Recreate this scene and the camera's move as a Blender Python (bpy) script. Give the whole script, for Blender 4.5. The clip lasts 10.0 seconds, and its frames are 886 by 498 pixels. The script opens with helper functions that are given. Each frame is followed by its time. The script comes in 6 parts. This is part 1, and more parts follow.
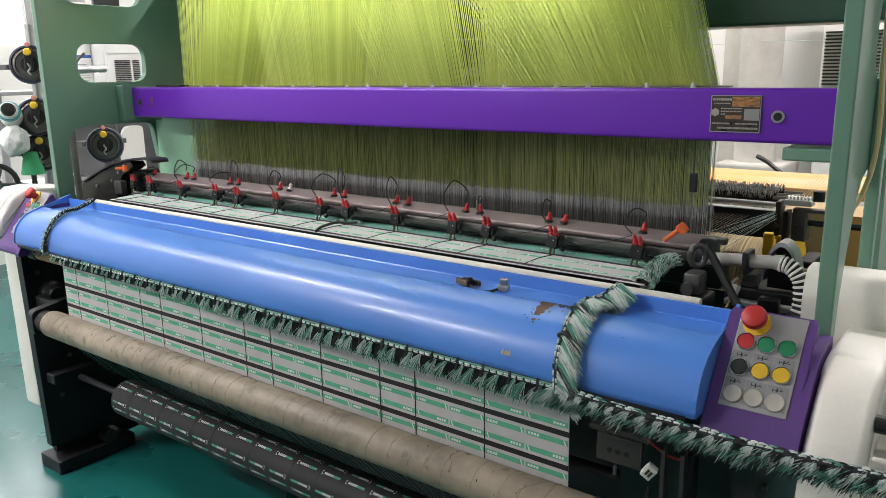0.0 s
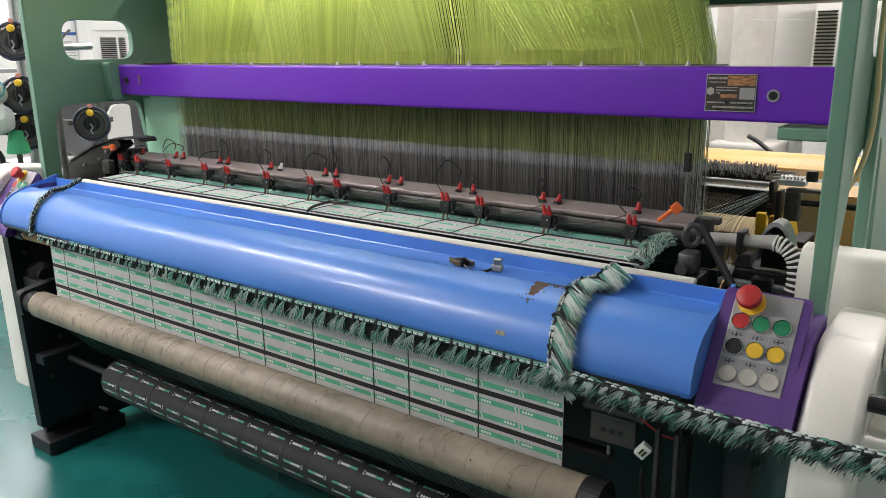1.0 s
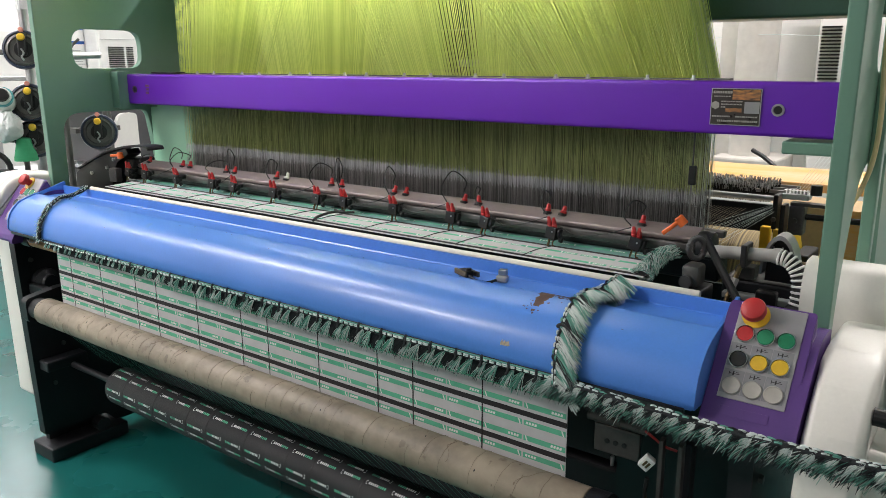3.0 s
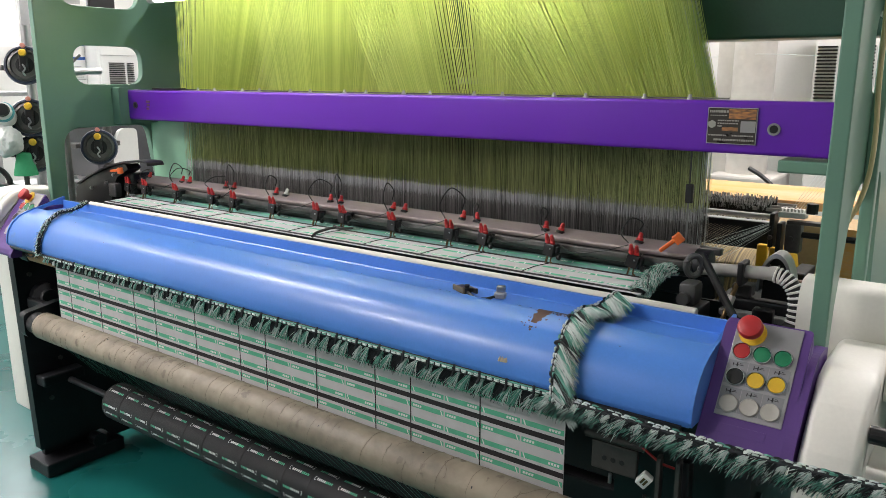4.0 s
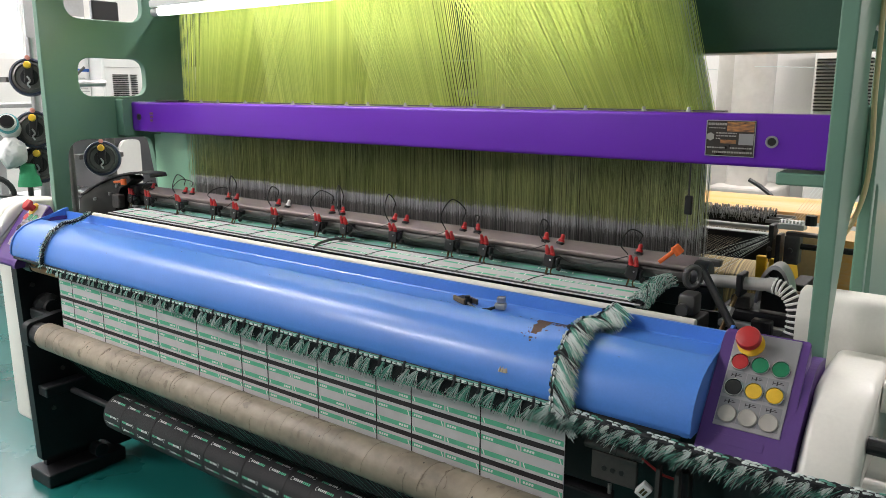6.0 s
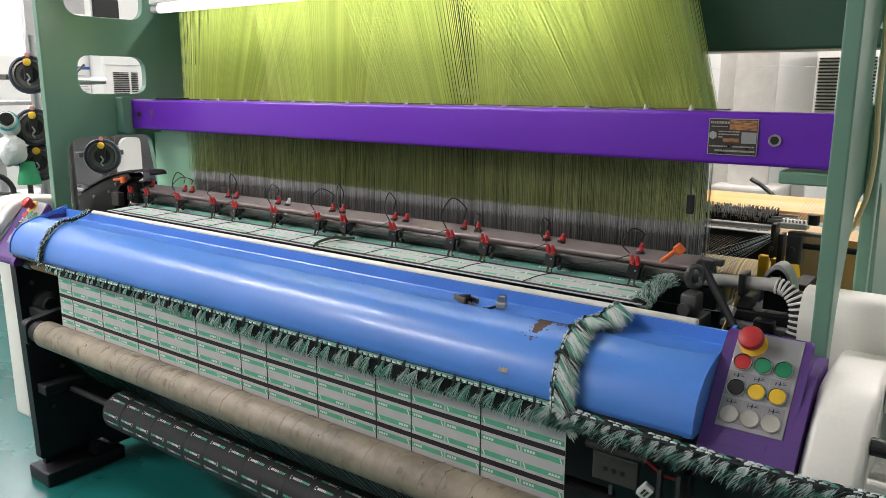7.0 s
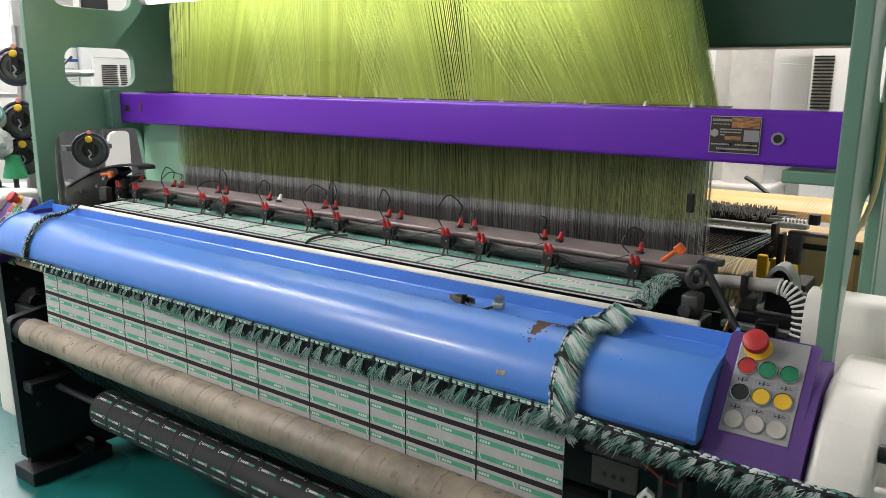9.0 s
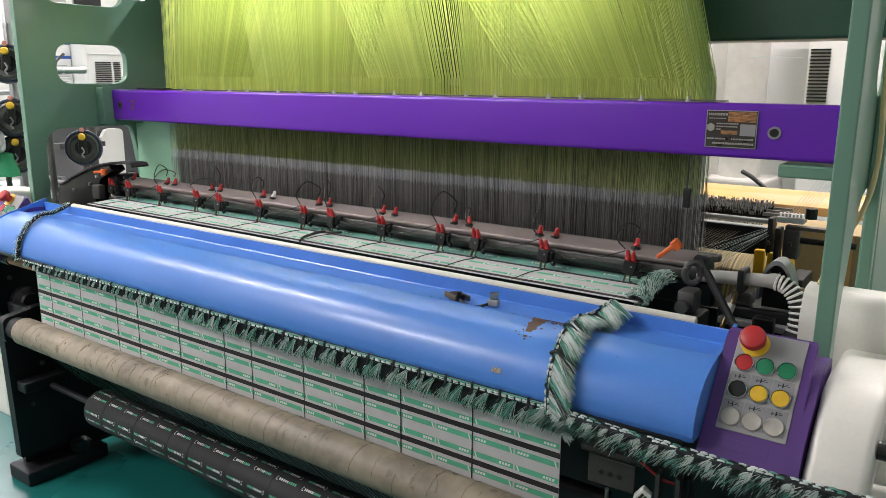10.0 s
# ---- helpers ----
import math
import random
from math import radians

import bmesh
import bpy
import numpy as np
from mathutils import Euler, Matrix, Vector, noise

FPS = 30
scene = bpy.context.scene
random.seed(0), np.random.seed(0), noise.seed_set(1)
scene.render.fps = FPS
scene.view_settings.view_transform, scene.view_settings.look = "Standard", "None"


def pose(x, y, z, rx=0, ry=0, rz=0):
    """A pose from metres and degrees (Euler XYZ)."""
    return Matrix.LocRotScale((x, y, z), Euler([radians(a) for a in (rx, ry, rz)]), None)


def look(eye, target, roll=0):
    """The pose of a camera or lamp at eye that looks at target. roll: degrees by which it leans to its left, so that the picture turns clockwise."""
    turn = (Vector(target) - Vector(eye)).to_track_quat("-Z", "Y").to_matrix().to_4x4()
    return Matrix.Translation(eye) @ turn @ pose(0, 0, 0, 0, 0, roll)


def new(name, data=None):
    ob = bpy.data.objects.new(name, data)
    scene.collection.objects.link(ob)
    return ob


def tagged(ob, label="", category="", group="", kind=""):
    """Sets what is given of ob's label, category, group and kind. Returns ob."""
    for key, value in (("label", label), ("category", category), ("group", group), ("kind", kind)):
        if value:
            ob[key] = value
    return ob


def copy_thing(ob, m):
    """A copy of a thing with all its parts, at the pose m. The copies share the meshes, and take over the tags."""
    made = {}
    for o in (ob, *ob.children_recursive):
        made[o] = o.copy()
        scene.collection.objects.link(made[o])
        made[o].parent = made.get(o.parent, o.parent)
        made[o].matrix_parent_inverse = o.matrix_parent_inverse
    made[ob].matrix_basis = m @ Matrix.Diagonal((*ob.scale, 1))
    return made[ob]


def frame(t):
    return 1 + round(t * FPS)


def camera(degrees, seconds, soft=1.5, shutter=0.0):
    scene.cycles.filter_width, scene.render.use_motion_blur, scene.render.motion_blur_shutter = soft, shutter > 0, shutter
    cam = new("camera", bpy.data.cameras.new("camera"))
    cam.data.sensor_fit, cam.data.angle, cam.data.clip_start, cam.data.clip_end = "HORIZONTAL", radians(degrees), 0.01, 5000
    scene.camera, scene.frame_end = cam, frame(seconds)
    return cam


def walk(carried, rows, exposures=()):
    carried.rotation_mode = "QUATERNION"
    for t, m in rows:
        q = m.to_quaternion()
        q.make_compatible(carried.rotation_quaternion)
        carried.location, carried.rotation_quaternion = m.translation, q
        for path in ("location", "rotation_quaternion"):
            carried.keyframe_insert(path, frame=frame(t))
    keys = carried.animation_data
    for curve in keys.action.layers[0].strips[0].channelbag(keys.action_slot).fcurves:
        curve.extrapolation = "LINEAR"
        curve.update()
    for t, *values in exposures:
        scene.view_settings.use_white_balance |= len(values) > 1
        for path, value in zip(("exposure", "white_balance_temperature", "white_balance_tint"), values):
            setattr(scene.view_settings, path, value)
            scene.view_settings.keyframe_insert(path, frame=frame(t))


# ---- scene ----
cam = camera(59.98, 10.0, soft=0.65)
PATH = [
    (0, (1.6319, -1.2684, 1.5132), (0.4521, 0.2813, 1.0588), -0.88),
    (0.5, (1.6220, -1.2650, 1.5106), (0.4593, 0.2877, 1.0233), -0.88),
    (1, (1.6185, -1.2653, 1.5101), (0.4677, 0.2907, 1.0053), -0.71),
    (1.5, (1.6155, -1.2641, 1.5104), (0.4668, 0.2924, 1.0026), -0.56),
    (2, (1.6172, -1.2665, 1.5095), (0.4647, 0.2891, 1.0078), -0.44),
    (2.5, (1.6186, -1.2725, 1.5099), (0.4602, 0.2818, 1.0179), -0.34),
    (4, (1.6226, -1.2824, 1.5130), (0.4608, 0.2862, 1.0775), 0.08),
    (4.5, (1.6273, -1.2900, 1.5138), (0.4659, 0.2843, 1.0984), 0.16),
    (5, (1.6295, -1.2912, 1.5138), (0.4669, 0.2851, 1.1095), 0.20),
    (5.5, (1.6320, -1.2921, 1.5166), (0.4648, 0.2806, 1.1115), 0.07),
    (7, (1.6260, -1.2827, 1.5134), (0.4560, 0.2866, 1.1030), 0.23),
    (7.5, (1.6207, -1.2780, 1.5121), (0.4568, 0.2950, 1.0988), 0.38),
    (8, (1.6112, -1.2752, 1.5099), (0.4539, 0.3025, 1.0956), 0.57),
    (8.5, (1.6010, -1.2675, 1.5112), (0.4484, 0.3126, 1.0929), 0.65),
    (9, (1.5940, -1.2580, 1.5112), (0.4448, 0.3239, 1.0905), 0.66),
    (9.5, (1.5923, -1.2501, 1.5100), (0.4470, 0.3340, 1.0873), 0.60),
    (10, (1.5902, -1.2429, 1.5115), (0.4483, 0.3411, 1.0792), 0.36),
]
walk(cam, [(t, look(eye, target, roll)) for t, eye, target, roll in PATH])

# ---- light ----
world = bpy.data.worlds.new("world")
scene.world = world
world.use_nodes = True
wn = world.node_tree.nodes
sky = wn.new("ShaderNodeTexSky")
sky.sky_type = "NISHITA"
sky.sun_disc = False
sky.sun_elevation, sky.sun_rotation = radians(40), radians(200)
world.node_tree.links.new(sky.outputs[0], wn["Background"].inputs[0])
wn["Background"].inputs[1].default_value = 0.12
scene.view_settings.exposure = 0.0


def area_lamp(name, m, sx, sy, power, color=(1, 0.925, 0.92)):
    d = bpy.data.lights.new(name, "AREA")
    d.shape, d.size, d.size_y, d.energy, d.color = "RECTANGLE", sx, sy, power, color
    ob = new(name, d)
    ob.matrix_world = m
    return ob


# ceiling fixtures: long unseen tubes hung over the machine hall
CEIL_Z = 3.9
# first two placed from the cover's streak, the others added as fill light
FIXTURES = [(-4.15, -0.9, 32), (-2.55, -0.9, 84), (2.6, -0.9, 9), (-3.2, 2.3, 50), (-0.6, 2.3, 75), (2.2, 2.3, 115), (-2.4, -3.2, 180), (2.4, -3.5, 3)]
for fx, fy, power in FIXTURES:
    area_lamp("unseen_tube_light", pose(fx, fy, CEIL_Z - 0.16), 1.5, 0.08, power)
area_lamp("window_light", pose(-4.93, 1.25, 2.35, 0, -90, 0), 1.2, 1.2, 30, (0.95, 0.98, 1.0))


# ---- materials ----
def mat(name, col, rough=0.5, metal=0.0, var=0.12, scale=6.0, bump=0.05, bscale=80.0, col2=None, island=0.0, spec=0.5, emit=0.0, coat=0.0, stretch=(1, 1, 1), spots=0.0, spot_col=(0.02, 0.02, 0.02), spot_scale=14.0, rvar=0.12):
    m = bpy.data.materials.new(name)
    m.use_nodes = True
    nt = m.node_tree
    n, l = nt.nodes, nt.links
    b = n["Principled BSDF"]
    co = n.new("ShaderNodeTexCoord")
    mp = n.new("ShaderNodeMapping")
    mp.inputs["Scale"].default_value = stretch
    l.new(co.outputs["Object"], mp.inputs[0])
    n1 = n.new("ShaderNodeTexNoise")
    n1.inputs["Scale"].default_value, n1.inputs["Detail"].default_value = scale, 5
    l.new(mp.outputs[0], n1.inputs["Vector"])
    n2 = n.new("ShaderNodeTexNoise")
    n2.inputs["Scale"].default_value, n2.inputs["Detail"].default_value = bscale, 3
    l.new(mp.outputs[0], n2.inputs["Vector"])
    add = n.new("ShaderNodeMath")
    add.operation = "MULTIPLY_ADD"
    add.inputs[1].default_value = 0.35
    l.new(n2.outputs[0], add.inputs[0])
    l.new(n1.outputs[0], add.inputs[2])
    ramp = n.new("ShaderNodeValToRGB")
    c2 = col2 or tuple(c * (1 - var * 2) for c in col)
    ramp.color_ramp.elements[0].position, ramp.color_ramp.elements[1].position = 0.45, 0.85
    ramp.color_ramp.elements[0].color = (*c2, 1)
    ramp.color_ramp.elements[1].color = (*col, 1)
    out = ramp.outputs[0]
    if island:
        g = n.new("ShaderNodeNewGeometry")
        l.new(g.outputs["Random Per Island"], ramp.inputs[0])
        ramp.color_ramp.elements[0].position, ramp.color_ramp.elements[1].position = 0.0, island
    else:
        l.new(add.outputs[0], ramp.inputs[0])
    if spots:
        sp = n.new("ShaderNodeTexNoise")
        sp.inputs["Scale"].default_value, sp.inputs["Detail"].default_value = spot_scale, 6
        l.new(co.outputs["Object"], sp.inputs["Vector"])
        sr = n.new("ShaderNodeValToRGB")
        sr.color_ramp.elements[0].position, sr.color_ramp.elements[1].position = 0.72 - spots, 0.76 - spots
        l.new(sp.outputs[0], sr.inputs[0])
        mx = n.new("ShaderNodeMix")
        mx.data_type = "RGBA"
        l.new(sr.outputs[0], mx.inputs["Factor"])
        l.new(out, mx.inputs["A"])
        mx.inputs["B"].default_value = (*spot_col, 1)
        out = mx.outputs["Result"]
    l.new(out, b.inputs["Base Color"])
    rr = n.new("ShaderNodeMapRange")
    rr.inputs["To Min"].default_value, rr.inputs["To Max"].default_value = max(0.02, rough - rvar), min(1, rough + rvar)
    l.new(n1.outputs[0], rr.inputs["Value"])
    l.new(rr.outputs[0], b.inputs["Roughness"])
    b.inputs["Metallic"].default_value = metal
    b.inputs["Specular IOR Level"].default_value = spec
    b.inputs["Coat Weight"].default_value = coat
    b.inputs["Coat Roughness"].default_value = 0.10
    if bump:
        bp = n.new("ShaderNodeBump")
        bp.inputs["Strength"].default_value, bp.inputs["Distance"].default_value = bump, 0.004
        l.new(n2.outputs[0], bp.inputs["Height"])
        l.new(bp.outputs[0], b.inputs["Normal"])
    if emit:
        b.inputs["Emission Color"].default_value = (*col, 1)
        b.inputs["Emission Strength"].default_value = emit
    return m


BLUE = mat("blue_paint", (0.078, 0.240, 0.72), 0.34, 0, 0.08, 3, 0.012, 220, rvar=0.07, coat=0.10, spots=0.04, spot_col=(0.105, 0.22, 0.50), spot_scale=4)
PURPLE = mat("purple_paint", (0.140, 0.019, 0.45), 0.30, 0, 0.02, 3, 0, rvar=0.01, spec=0.4)
PANEL_PURPLE = mat("panel_purple", (0.098, 0.040, 0.215), 0.42, 0, 0.06, 4, 0.03, 250)
GREEN = mat("green_paint", (0.155, 0.295, 0.220), 0.32, 0, 0.03, 3, 0.02, 160, rvar=0.03)
LGREEN = mat("light_green_sheet", (0.30, 0.60, 0.41), 0.45, 0, 0.05, 3, 0.02, 160)
DGREEN = mat("dark_green_paint", (0.05, 0.13, 0.09), 0.35, 0, 0.1, 3, 0.02, 160)
WHITE = mat("cream_moulding", (0.84, 0.82, 0.76), 0.38, 0, 0.05, 3, 0.01, 150, spots=0.02, spot_col=(0.5, 0.42, 0.3), spot_scale=5)
BLACK = mat("black_iron", (0.019, 0.020, 0.024), 0.45, 0.2, 0.2, 7, 0.08, 120)
# also colours the black sheets that stand in for shade
BLACKP = mat("black_plastic_and_shade", (0.009, 0.009, 0.010), 0.38, 0, 0.15, 9, 0.02, 150)
STEEL = mat("steel", (0.52, 0.52, 0.53), 0.32, 1.0, 0.12, 12, 0.03, 200)
DSTEEL = mat("dark_steel", (0.16, 0.155, 0.15), 0.42, 0.8, 0.2, 12, 0.05, 150)
BARM = mat("brown_grey_aluminium", (0.33, 0.275, 0.27), 0.45, 0.55, 0.12, 5, 0.03, 150, stretch=(0.3, 1, 1))
BRASS = mat("brass", (0.16, 0.115, 0.06), 0.35, 1.0, 0.1, 12)
RED = mat("red_plastic", (0.50, 0.022, 0.025), 0.42, 0, 0.12, 12, 0.01)
ORANGE = mat("orange_handle", (0.85, 0.16, 0.03), 0.4, 0, 0.12, 12, 0.02)
YELLOW = mat("yellow_plastic", (0.8, 0.5, 0.03), 0.4, 0, 0.1, 10)
GREENB = mat("green_button", (0.015, 0.22, 0.10), 0.35, 0, 0.1, 10)
GREYB = mat("grey_button", (0.42, 0.40, 0.36), 0.5, 0, 0.08, 20)
PLATE = mat("grey_plate", (0.36, 0.35, 0.36), 0.35, 0.3, 0.05, 9, 0.01)
PLATE2 = mat("grey_print", (0.26, 0.26, 0.275), 0.4, 0.2, 0.05, 9, 0.01)
KRAFT = mat("kraft_paper", (0.34, 0.285, 0.215), 0.5, 0, 0.25, 9, 0.5, 38, spots=0.085, spot_col=(0.17, 0.135, 0.10), spot_scale=22)
KRAFT_D = mat("kraft_seam", (0.22, 0.18, 0.13), 0.75, 0, 0.2, 9, 0.1)
CLOTH = mat("grey_woven_cloth", (0.60, 0.59, 0.605), 0.75, 0, 0.05, 30, 0.25, 900)
CLOTHG = mat("green_woven_band", (0.13, 0.55, 0.34), 0.7, 0, 0.1, 40, 0.25, 900)
CLOTHK = mat("black_woven_band", (0.02, 0.017, 0.02), 0.7, 0, 0.1, 30, 0.25, 900)
CLOTHW = mat("white_woven_mark", (0.82, 0.84, 0.82), 0.7, 0, 0.05, 40, 0.2, 900)
CLOTHT = mat("teal_unsplit_cloth", (0.20, 0.40, 0.37), 0.75, 0, 0.1, 30, 0.25, 900)
ROLLK = mat("black_label_cloth", (0.012, 0.013, 0.016), 0.6, 0, 0.2, 20, 0.2, 700)
RODW = mat("cream_rod", (0.82, 0.78, 0.72), 0.4, 0, 0.05, 12)
WOODB = mat("brown_guide_roller", (0.33, 0.17, 0.06), 0.5, 0, 0.2, 12, 0.1)
CORD = mat("lime_harness_cord", (0.84, 0.90, 0.31), 0.45, 0, 0.1, col2=(0.52, 0.62, 0.17), island=1.0, bump=0)
# shade below the crossbar and between strands is put into this cord colour
DROP = mat("shaded_drop_cord", (0.88, 0.92, 0.46), 0.5, 0, 0.1, col2=(0.16, 0.20, 0.08), island=1.0, bump=0)
SLEEVE = mat("grey_heddle_sleeve", (0.80, 0.80, 0.82), 0.4, 0.2, 0.1, col2=(0.14, 0.14, 0.15), island=1.0, bump=0)
HEDDLE = mat("steel_heddle_wire", (0.42, 0.40, 0.39), 0.4, 0.5, 0.1, col2=(0.03, 0.03, 0.03), island=1.0, bump=0)
WARP = mat("warp_yarn", (0.22, 0.18, 0.12), 0.7, 0, 0.1, col2=(0.06, 0.05, 0.04), island=1.0, bump=0)
YARN_W = mat("white_selvedge_yarn", (0.78, 0.82, 0.80), 0.8, 0, 0.1, col2=(0.50, 0.58, 0.56), island=1.0, bump=0)
YARN_G = mat("green_selvedge_yarn", (0.22, 0.52, 0.42), 0.8, 0, 0.1, col2=(0.06, 0.22, 0.17), island=1.0, bump=0)
YARN_K = mat("black_selvedge_yarn", (0.03, 0.035, 0.04), 0.8, 0, 0.1, col2=(0.008, 0.01, 0.012), island=1.0, bump=0)
FLOOR = mat("green_epoxy_floor", (0.010, 0.125, 0.115), 0.27, 0, 0.12, 1.2, 0.03, 9, spots=0.03, spot_col=(0.03, 0.17, 0.16), spot_scale=3)
WALL = mat("white_wall", (0.76, 0.75, 0.72), 0.6, 0, 0.04, 1.5, 0.03, 60)
WALLG = mat("grey_wall", (0.42, 0.42, 0.41), 0.6, 0, 0.06, 1.5, 0.03, 60)
CEILM = mat("ceiling_board", (0.72, 0.72, 0.70), 0.8, 0, 0.04, 1.5, 0.03, 60)
CONC = mat("painted_column", (0.58, 0.56, 0.52), 0.6, 0, 0.12, 2.5, 0.12, 20)
ORANGEB = mat("orange_board", (0.80, 0.42, 0.10), 0.35, 0, 0.1, 3, 0.02, col2=(0.72, 0.56, 0.40), stretch=(0.6, 2, 2))
CARD = mat("cardboard", (0.50, 0.36, 0.20), 0.8, 0, 0.1, 5, 0.05)
LED = mat("tube_glow", (1.0, 0.99, 0.96), 0.5, emit=20, bump=0)
LEDC = mat("ceiling_tube_glow", (1.0, 0.98, 0.95), 0.5, emit=9, bump=0)
TUBEW = mat("white_enamel", (0.8, 0.8, 0.78), 0.4, 0, 0.04)
GREYP = mat("grey_plastic", (0.42, 0.42, 0.42), 0.45, 0, 0.1, 9, 0.02)
GREYPIPE = mat("grey_pipe", (0.45, 0.44, 0.42), 0.5, 0, 0.1, 9, 0.02)
YHOSE = mat("yellowed_hose", (0.72, 0.60, 0.32), 0.35, 0, 0.08, 9, 0.01)
RUST = mat("bare_rusty_metal", (0.12, 0.070, 0.055), 0.6, 0.2, 0.2, 30, 0.1, 90)
BLUEL = mat("light_blue_ring", (0.12, 0.45, 0.50), 0.4, 0, 0.1)
POSTB = mat("poster_blue", (0.03, 0.12, 0.45), 0.5, bump=0)
BAG = mat("thin_white_bag", (0.80, 0.80, 0.80), 0.35, 0, 0.06, 12, 0.4, 20)
ZINC = mat("zinc_bolt", (0.66, 0.66, 0.66), 0.35, 0.25, 0.05, 12)
CHROME = mat("chrome_bezel", (0.80, 0.80, 0.80), 0.12, 1.0, 0.03, 12, 0)
CABLE = mat("black_cable", (0.012, 0.012, 0.012), 0.45, bump=0)


# ---- mesh helpers ----
def mesh_ob(name, bm, material, parent=None, label="", smooth=False):
    me = bpy.data.meshes.new(name)
    bm.normal_update()
    bm.to_mesh(me)
    bm.free()
    for m in material if isinstance(material, (list, tuple)) else (material,):
        me.materials.append(m)
    if smooth:
        me.shade_smooth()
        me.set_sharp_from_angle(angle=radians(35))
    ob = new(name, me)
    if parent:
        ob.parent = parent
    if label:
        ob["label"] = label
    return ob


def part(name, bm, material, parent, label="", smooth=False):
    return mesh_ob(name, bm, material, parent, label, smooth)


def raw(name, verts, faces, material, parent=None, label=""):
    me = bpy.data.meshes.new(name)
    me.from_pydata(verts, [], faces)
    me.materials.append(material)
    ob = new(name, me)
    if parent:
        ob.parent = parent
    if label:
        ob["label"] = label
    return ob


def thing(name, label, category, group="", kind=""):
    e = new(name)
    e.empty_display_size = 0.05
    return tagged(e, label, category, group, kind)


def box(x0, x1, y0, y1, z0, z1, bev=0.0, bm=None, seg=2):
    bm = bm or bmesh.new()
    r = bmesh.ops.create_cube(bm, size=1)
    vs = r["verts"]
    for v in vs:
        v.co = Vector(((x0 + x1) / 2 + v.co.x * (x1 - x0), (y0 + y1) / 2 + v.co.y * (y1 - y0), (z0 + z1) / 2 + v.co.z * (z1 - z0)))
    if bev:
        es = list({e for v in vs for e in v.link_edges})
        bmesh.ops.bevel(bm, geom=es, offset=bev, segments=seg, affect="EDGES", profile=0.5)
    return bm


def cyl(p0, p1, r, n=20, r2=None, bm=None, bev=0.0):
    bm = bm or bmesh.new()
    p0, p1 = Vector(p0), Vector(p1)
    d = p1 - p0
    q = d.to_track_quat("Z", "Y").to_matrix().to_4x4()
    res = bmesh.ops.create_cone(bm, cap_ends=True, segments=n, radius1=r, radius2=r if r2 is None else r2, depth=d.length, matrix=Matrix.Translation((p0 + p1) / 2) @ q)
    if bev:
        vs = set(res["verts"])
        es = [e for v in vs for e in v.link_edges if len([f for f in e.link_faces if len(f.verts) > 4]) == 1]
        bmesh.ops.bevel(bm, geom=list(set(es)), offset=bev, segments=2, affect="EDGES", profile=0.5)
    return bm


def spline(pts, steps=8):
    out = []
    P = [Vector(p) for p in pts]
    P = [P[0] * 2 - P[1]] + P + [P[-1] * 2 - P[-2]]
    for i in range(1, len(P) - 2):
        for k in range(steps):
            t = k / steps
            a, b, c, d = P[i - 1], P[i], P[i + 1], P[i + 2]
            out.append(0.5 * ((2 * b) + (c - a) * t + (2 * a - 5 * b + 4 * c - d) * t * t + (3 * b - a - 3 * c + d) * t ** 3))
    out.append(P[-2])
    return out


def tube(pts, r, n=8, bm=None, smooth_steps=8):
    bm = bm or bmesh.new()
    P = spline(pts, smooth_steps) if smooth_steps else [Vector(p) for p in pts]
    rings = []
    up = Vector((0.13, 0.31, 0.94)).normalized()
    for i, p in enumerate(P):
        d = (P[min(i + 1, len(P) - 1)] - P[max(i - 1, 0)]).normalized()
        s = d.cross(up)
        s = s.normalized() if s.length > 1e-4 else d.orthogonal().normalized()
        u = s.cross(d)
        rr = r(i / (len(P) - 1)) if callable(r) else r
        rings.append([bm.verts.new(p + rr * (math.cos(a) * s + math.sin(a) * u)) for a in (2 * math.pi * k / n for k in range(n))])
    for a, b in zip(rings, rings[1:]):
        for k in range(n):
            bm.faces.new((a[k], a[(k + 1) % n], b[(k + 1) % n], b[k]))
    bm.faces.new(rings[0][::-1])
    bm.faces.new(rings[-1])
    return bm


def lathe(prof, n=28, bm=None, m=Matrix()):
    """Turned shape about local z: prof of (r, z)."""
    bm = bm or bmesh.new()
    rings = []
    for r, z in prof:
        rings.append([bm.verts.new(m @ Vector((max(r, 1e-4) * math.cos(a), max(r, 1e-4) * math.sin(a), z))) for a in (2 * math.pi * k / n for k in range(n))])
    for a, b in zip(rings, rings[1:]):
        for k in range(n):
            bm.faces.new((a[k], a[(k + 1) % n], b[(k + 1) % n], b[k]))
    bm.faces.new(rings[0][::-1])
    bm.faces.new(rings[-1])
    return bm


def prism_x(prof, x0, x1, bm=None, cuts=1):
    """A closed (y, z) outline drawn out along x."""
    bm = bm or bmesh.new()
    rings = [[bm.verts.new((x0 + (x1 - x0) * k / cuts, y, z)) for y, z in prof] for k in range(cuts + 1)]
    n = len(prof)
    for a, b in zip(rings, rings[1:]):
        for k in range(n):
            bm.faces.new((a[k], a[(k + 1) % n], b[(k + 1) % n], b[k]))
    bm.faces.new(rings[0][::-1])
    bm.faces.new(rings[-1])
    bmesh.ops.recalc_face_normals(bm, faces=bm.faces)
    return bm


